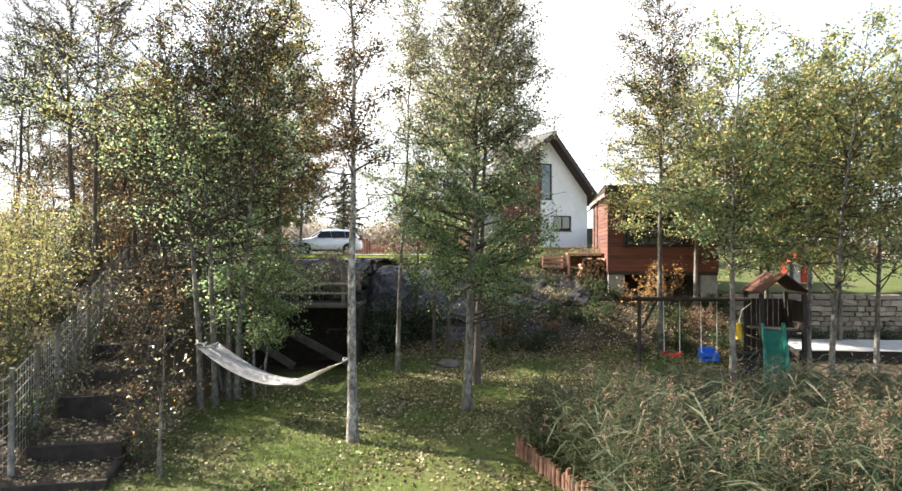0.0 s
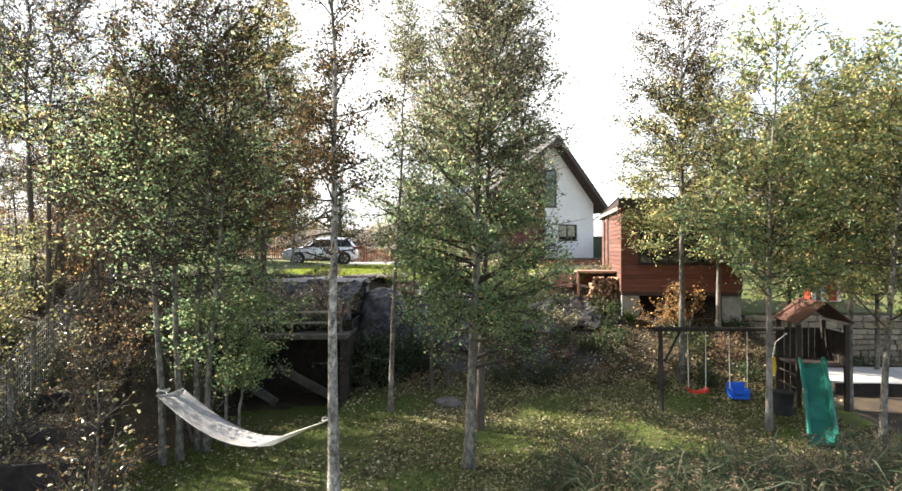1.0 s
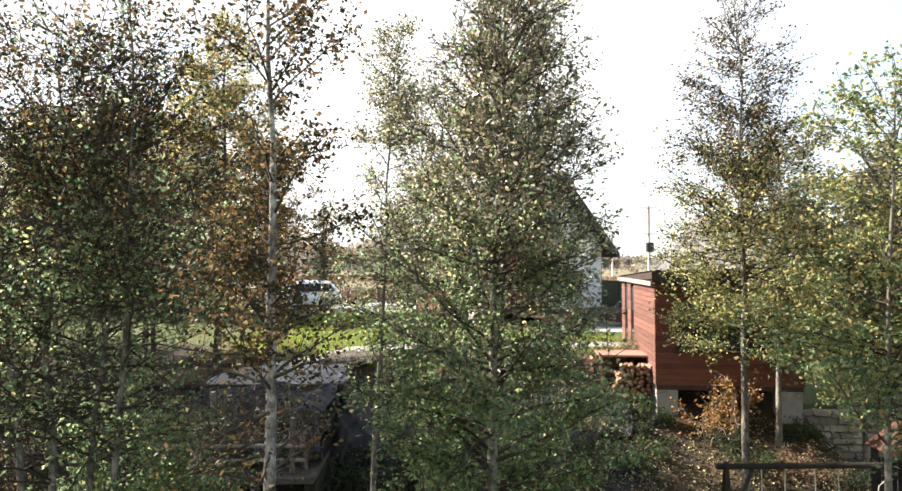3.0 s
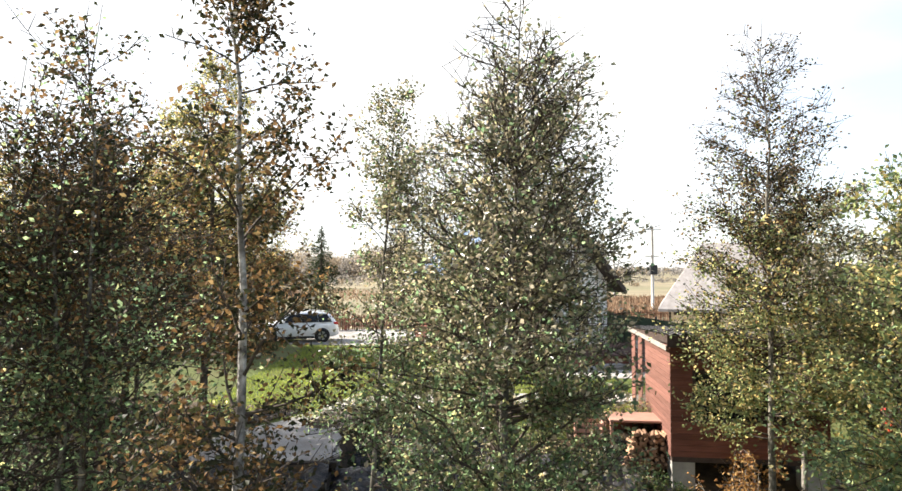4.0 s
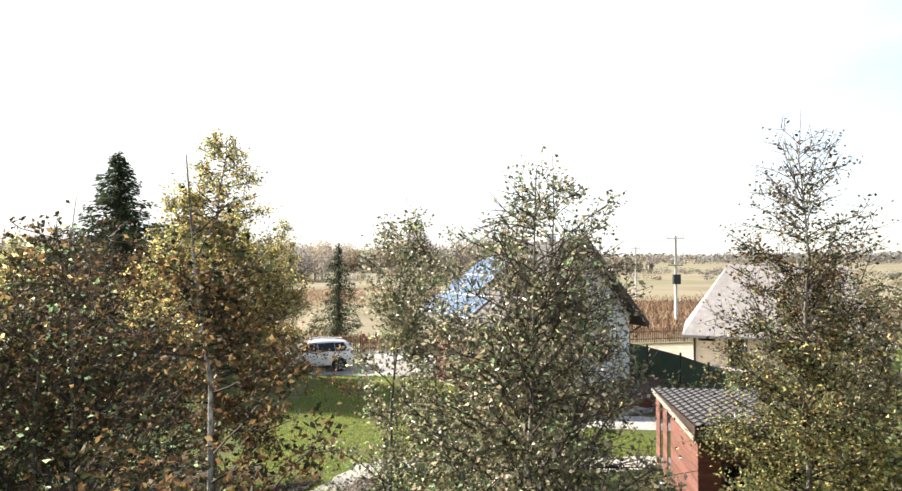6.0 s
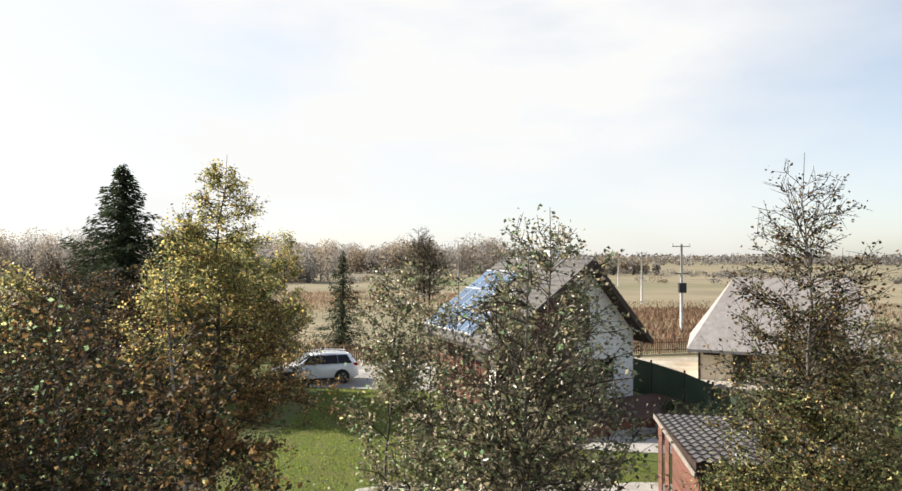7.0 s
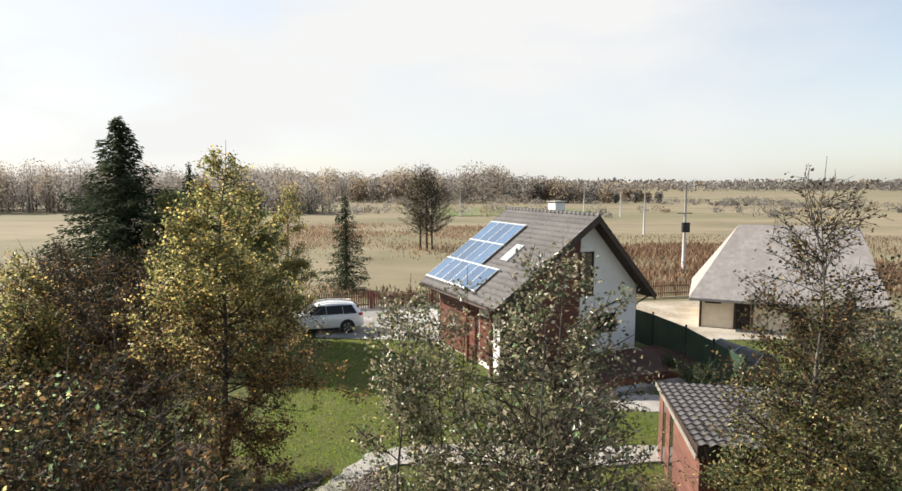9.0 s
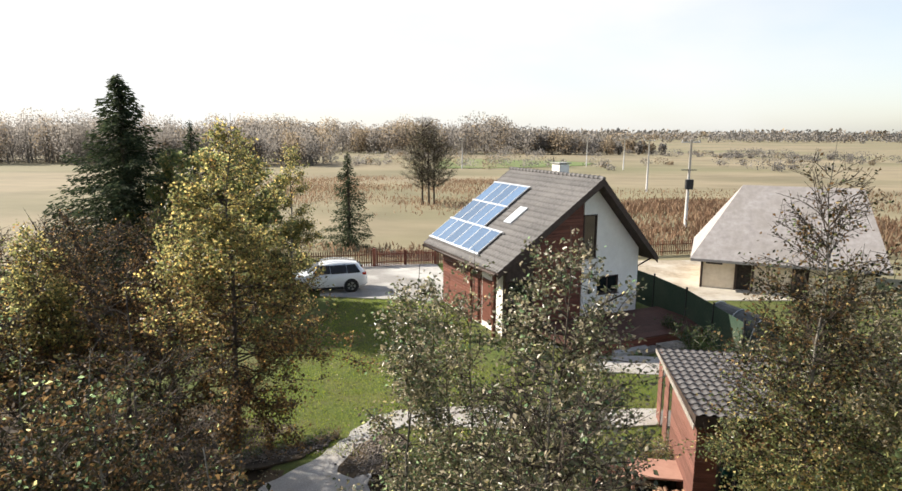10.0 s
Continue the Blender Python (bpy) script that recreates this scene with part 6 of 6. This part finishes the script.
for k in range(26):
    r_ = random.Random(800 + k)
    q, side = r_.random(), (-0.95 if k % 3 else 0.85)
    x, y = -5.6 - 3.1 * q + side + 0.25 * r_.uniform(-1, 1), 9.2 + 10.2 * q + 0.3 * side
    shrub((x, y), 0.6 + 0.9 * r_.random(), 0.55, 260, M[r_.choice(("alder_dry", "shrub", "orange"))], "bare brown scrub overgrowing the earth steps", 800 + k, name="step_scrub", stems=12, bark="bark_dark", size=0.055, group="slope weeds")
for k, (y, h, side) in enumerate(((11.6, 1.0, 0.75), (12.6, 1.5, 0.35), (13.6, 1.6, -0.1), (14.3, 1.5, 0.5), (15.4, 1.4, -0.2), (16.5, 1.2, 0.4))):
    shrub((-5.8 - 0.3 * (y - 9.65) + side, y), h + 0.3, 0.75, 620, M[("orange", "hedge", "alder_dry")[k % 3]], "rusty half-bare bush crowding the earth steps", 830 + k, name="step_bush", stems=16, twigs=10, bark="bark_dark", size=0.065, group="slope weeds")
brng = np.random.default_rng(31)
for k in range(44):
    x, y = brng.uniform(-2.3, 9.0), brng.uniform(17.7, 22.4)
    h = brng.uniform(0.3, 0.95)
    if 5.2 < x and y > 20.6:
        h *= 0.5
    m = brng.choice(["shrub", "needle", "alder_dry", "shrub", "heath"])
    shrub((x, y), h, h * 0.9, int(500 * h + 150), M[m], {"needle": "low dark conifer planted on the bank", "heath": "dry brown perennial on the bank"}.get(m, "low leafy plant on the bank"), 400 + k, name="bank_plant", stems=8, twigs=4, bark="bark_dark", size=0.07, group="bank planting")
for k in range(16):
    x, y = brng.uniform(9.6, 16), brng.uniform(20.9, 21.8)
    shrub((x, y), 0.6, 0.45, 300, M["shrub"], "low leafy plant at the foot of the stone wall", 470 + k, name="bank_plant", stems=8, group="bank planting")
for k in range(26):
    x, y = brng.uniform(-2.2, 6.0), 24.0 + brng.uniform(-0.9, 0.7) - 0.06 * abs(brng.normal())
    h = brng.uniform(0.35, 0.8)
    shrub((x, y), h, h * 0.8, 380, M[brng.choice(["shrub", "blade", "heath", "alder_gold"])], "low border plant along the gravel path", 500 + k, name="border_plant", stems=10, size=0.06, group="border planting")
for k, (x, y, h) in enumerate(((9.2, 32.0, 1.6), (9.8, 30.4, 1.8), (9.4, 34.2, 1.3), (11.2, 30.5, 2.2), (10.2, 28.6, 1.7))):
    shrub((x, y), h, 0.8, 1500, M["shrub"], "dark evergreen shrub beside the screen fence", 540 + k, name="fence_shrub", stems=14, size=0.08)

for k in range(16):
    x, lvl = -5.7 + 3.1 * (k % 8) / 7.5, k // 8
    t = shrub((x, 16.2), 0.55 + 0.3 * (k % 3), 0.45, 330, M[("shrub", "heath", "alder_dry")[k % 3]], "weeds growing on the terrace over the cellar", 600 + k, name="terrace_weed", stems=9, group="terrace weeds")
    t.matrix_world = pose(x, 17.35 + 0.75 * lvl, 2.0 + 0.30 * lvl)
for k in range(12):
    q = k / 11
    shrub((-7.3 + 3.2 * q + 0.15 * math.sin(k), 22.9 + 1.8 * q), 0.22 + 0.12 * (k % 3), 0.25, 120, M[("shrub", "heath")[k % 2]], "low plant along the lawn's edge", 620 + k, name="edge_plant", stems=7, group="border planting")
for k, (x, y) in enumerate(((-2.1, 17.6), (-1.5, 18.1), (-2.2, 18.5), (-0.9, 18.4))):
    shrub((x, y), 1.3, 0.9, 1800, M["needle"], "dark evergreen bush beside the cellar", 560 + k, name="evergreen_bush", stems=14, size=0.09)
rng = np.random.default_rng(77)
n = 6800
x = rng.uniform(1.2, 11.5, n)
y = rng.uniform(5.2, 10.6, n)
keep = (y < 10.6 - 0.12 * (x - 1.2) + 0.5 * np.sin(x * 1.3)) & (x > 1.25 + 0.32 * (10.3 - y) * (y > 8.0) + (y < 8.0) * (0.7 - 0.15 * (8 - y)))
x, y = x[keep], y[keep]
n = len(x)
h = rng.uniform(0.9, 1.75, n) * (1 - 0.25 * (y > 9.3))
z = ground_z(x, y)
lean = rng.normal(size=(n, 2)) * 0.16
p0 = np.stack([x, y, z], 1)
p1 = p0 + np.stack([lean[:, 0] * h, lean[:, 1] * h, h], 1)
v, f = rods(p0, p1, np.full(n, 0.005), np.full(n, 0.002), 3)
reeds = tagged(mesh_of("reed_bed", v, f, M["reed"]), "tall grey-green reeds with brown plumes at the water's edge", "reeds", kind="stuff")
per = 13
s = rng.uniform(0.2, 1.0, (n, per))
base = (p0[:, None] * (1 - s[..., None]) + p1[:, None] * s[..., None]).reshape(-1, 3)
m_ = len(base)
ang = rng.normal(size=m_) * 1.3 + np.where(rng.random(m_) < 0.7, 0.2, 3.0)
out = np.stack([np.cos(ang), np.sin(ang), np.zeros(m_)], 1)
side = np.stack([-np.sin(ang), np.cos(ang), rng.normal(size=m_) * 0.6], 1)
length = rng.uniform(0.25, 0.6, m_)[:, None]
lift, fall = rng.uniform(0.25, 0.75, (m_, 1)), rng.uniform(-0.45, 0.35, (m_, 1))
mid = base + (out * 0.5 + [0, 0, 1] * lift * 0.6) * length
tip = mid + (out * 0.5 + [0, 0, 1] * fall * 0.6) * length
wd = side * rng.uniform(0.004, 0.009, m_)[:, None]
v = np.stack([base - wd * 0.5, base + wd * 0.5, mid - wd, mid + wd, tip], 1).reshape(-1, 3)
i = np.arange(m_)[:, None] * 5
f = np.concatenate([i + [0, 1, 3], i + [0, 3, 2], i + [2, 3, 4]], 1).reshape(-1, 3)
mesh_of("blades", v, f, M["reed"], reeds)
pick = rng.random(n) < 0.2
tops = np.repeat(p1[pick], 26, 0)
c = tops + rng.normal(size=tops.shape) * [0.03, 0.03, 0.10]
v, f = blades(rng, c, 0.05, 0.2)
mesh_of("plumes", v, f, M["plume"], reeds)

pal_ = thing("log_palisade", (0, 0, 0), 0, "low edging of upright round reddish stakes", "edging", kind="structure")
proto = None
for k in range(22):
    q = k / 21
    px, py = 1.12 + 0.75 * q, 10.3 - 2.1 * q
    m = Matrix.Translation((px + 0.02 * math.sin(k * 5.1), py, gz(px, py) - 0.1)) @ Matrix.Rotation(0.06 * math.sin(k * 2.3), 4, 'X')
    if proto is None:
        proto = part("stake", tube(bmesh.new(), [(0, 0, 0), (0, 0, 0.36), (0, 0, 0.39)], [0.05, 0.048, 0.03], 8), M["fencewood"], pal_)
        proto.matrix_local = m
    else:
        same(proto, pal_, m @ Matrix.Diagonal((1, 1, 0.85 + 0.3 * random.Random(k).random(), 1)))


def scatter(rng, n, x0, x1, y0, y1, keep=None):
    x, y = rng.uniform(x0, x1, n), rng.uniform(y0, y1, n)
    if keep is not None:
        k = keep(x, y)
        x, y = x[k], y[k]
    return np.stack([x, y, ground_z(x, y)], 1)


low = lambda x, y: (x > -5.6 + 0.4 * np.sin(y)) & ~((x > -5.9) & (x < -2.5) & (y > 16.6)) & ~((x > 8.6) & (y > 15))
c = scatter(rng, 95000, -6, 9.3, 8.6, 18.0, low)
thin = np.sin(c[:, 0] * 1.3 + 1) * np.sin(c[:, 1] * 1.1) + rng.normal(size=len(c)) * 0.5 > -0.15
c = c[thin]
a = rng.normal(size=c.shape) * 0.45 + [0, 0, 1]
a /= np.linalg.norm(a, axis=1, keepdims=True)
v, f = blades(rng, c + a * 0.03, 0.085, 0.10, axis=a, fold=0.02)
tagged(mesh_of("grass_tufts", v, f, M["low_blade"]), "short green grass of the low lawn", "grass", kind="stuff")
c = scatter(rng, 72000, -7.5, 7.5, 23.6, 41.0, lambda x, y: (x < 6.5) & ~((x > 0) & (y > 31)))
a = rng.normal(size=c.shape) * 0.4 + [0, 0, 1]
a /= np.linalg.norm(a, axis=1, keepdims=True)
v, f = blades(rng, c + a * 0.03, 0.10, 0.14, axis=a, fold=0.02)
tagged(mesh_of("upper_grass", v, f, M["blade"]), "bright green mown grass of the upper lawn", "grass", kind="stuff")
c = np.concatenate([scatter(rng, 34000, -6, 9.3, 8.6, 18.2, low), scatter(rng, 30000, -1.5, 9.3, 11.5, 18.4, low), scatter(rng, 16000, -3, 10, 17.5, 23, lambda x, y: ~((x > 5.3) & (y > 21.2))), scatter(rng, 7000, -13, -5.3, 8.5, 23), scatter(rng, 1500, -7, 6, 23.5, 36)])
stair = []
for sy, sz, deep in STEPS:
    u, w = rng.uniform(-0.55, 0.55, 260), rng.uniform(0.02, deep, 260)
    rot = radians(13)
    stair.append(np.stack([-5.8 - 0.3 * (sy - 9.65) + u * math.cos(rot) - w * math.sin(rot), sy + u * math.sin(rot) + w * math.cos(rot), np.full(260, sz + 0.005)], 1))
q = scatter(rng, 5200, -2.5, 5.0, 19.4, 22.6)
c = np.concatenate([c, q + [0, 0, 0.07]] + stair)
patch = np.sin(c[:, 0] * 1.9 + 0.7 * np.sin(c[:, 1] * 1.3)) * np.sin(c[:, 1] * 1.6 + 0.5) + rng.normal(size=len(c)) * 0.45
c = c[(patch > -0.3) | (c[:, 1] > 17.5) | (c[:, 0] < -5.3)]
a = rng.normal(size=c.shape) * [1, 1, 0.25]
v, f = blades(rng, c + [0, 0, 0.018], 0.066, 0.7, axis=a, fold=0.16)
tagged(mesh_of("fallen_leaves", v, f, M["litter"]), "pale and brown fallen leaves on grass and bank", "leaves", kind="stuff")

# ---- gravel and bark on the beds beside the path ----
q = np.concatenate([np.stack([rng.normal(-2.75, 0.42, 900), rng.normal(23.9, 0.62, 900)], 1), np.stack([rng.uniform(-7.2, -4.3, 700), rng.normal(0, 0.22, 700)], 1)])
q[900:, 1] += 23.0 + (q[900:, 0] + 7.2) * 0.45
n = len(q)
half = rng.uniform(0.02, 0.055, n)[:, None, None]
octa = np.array([(1, 0, 0), (0, 1, 0), (-1, 0, 0), (0, -1, 0), (0, 0, 0.7), (0, 0, -0.5)])[None] * (0.7 + 0.6 * rng.random((n, 6, 1)))
v = (np.concatenate([q, np.full((n, 1), 3.06)], 1)[:, None] + octa * half).reshape(-1, 3)
f = (np.arange(n)[:, None, None] * 6 + np.array([(0, 1, 4), (1, 2, 4), (2, 3, 4), (3, 0, 4), (1, 0, 5), (2, 1, 5), (3, 2, 5), (0, 3, 5)])[None]).reshape(-1, 3)
tagged(mesh_of("bed_stones", v, f, M["bedstone"]), "small brown and grey stones lying on the flower beds", "stones", kind="stuff")

# ---- stone wall, stone by stone ----
wall = thing("stone_wall", (9.55, 22.0, 0.15), -2, "retaining wall of squared grey-brown field stones", "wall", kind="structure")
part("core", boxed(0.05, 7.2, 0.12, 0.5, -0.2, 1.68), M["soil"], wall)
wr = random.Random(12)
protos = []
for k in range(6):
    bm = boxed(-0.5, 0.5, -0.5, 0.5, -0.5, 0.5, 0.07)
    for vv in bm.verts:
        vv.co += Vector((wr.uniform(-1, 1), wr.uniform(-1, 1), wr.uniform(-1, 1))) * 0.085
    protos.append(bm)
made = []
z = 0.0
row = 0
while z < 1.65:
    hgt = wr.uniform(0.15, 0.23)
    x = -0.05 + wr.uniform(0, 0.2)
    while x < 7.2:
        wdt = wr.uniform(0.22, 0.55)
        m = Matrix.Translation((x + wdt / 2, 0.1 + wr.uniform(-0.05, 0.03), z + hgt / 2 + wr.uniform(-0.012, 0.012))) @ Matrix.Rotation(wr.uniform(-0.05, 0.05), 4, 'Y') @ Matrix.Diagonal((wdt - 0.03, 0.24, hgt - 0.026, 1))
        k = wr.randrange(6)
        if k < len(made) and made[k] is not None:
            same(made[k], wall, m)
        else:
            while len(made) < 6:
                made.append(None)
            made[k] = part("stone", protos[k], M["stone"], wall)
            made[k].matrix_local = m
        x += wdt
    z += hgt
    row += 1
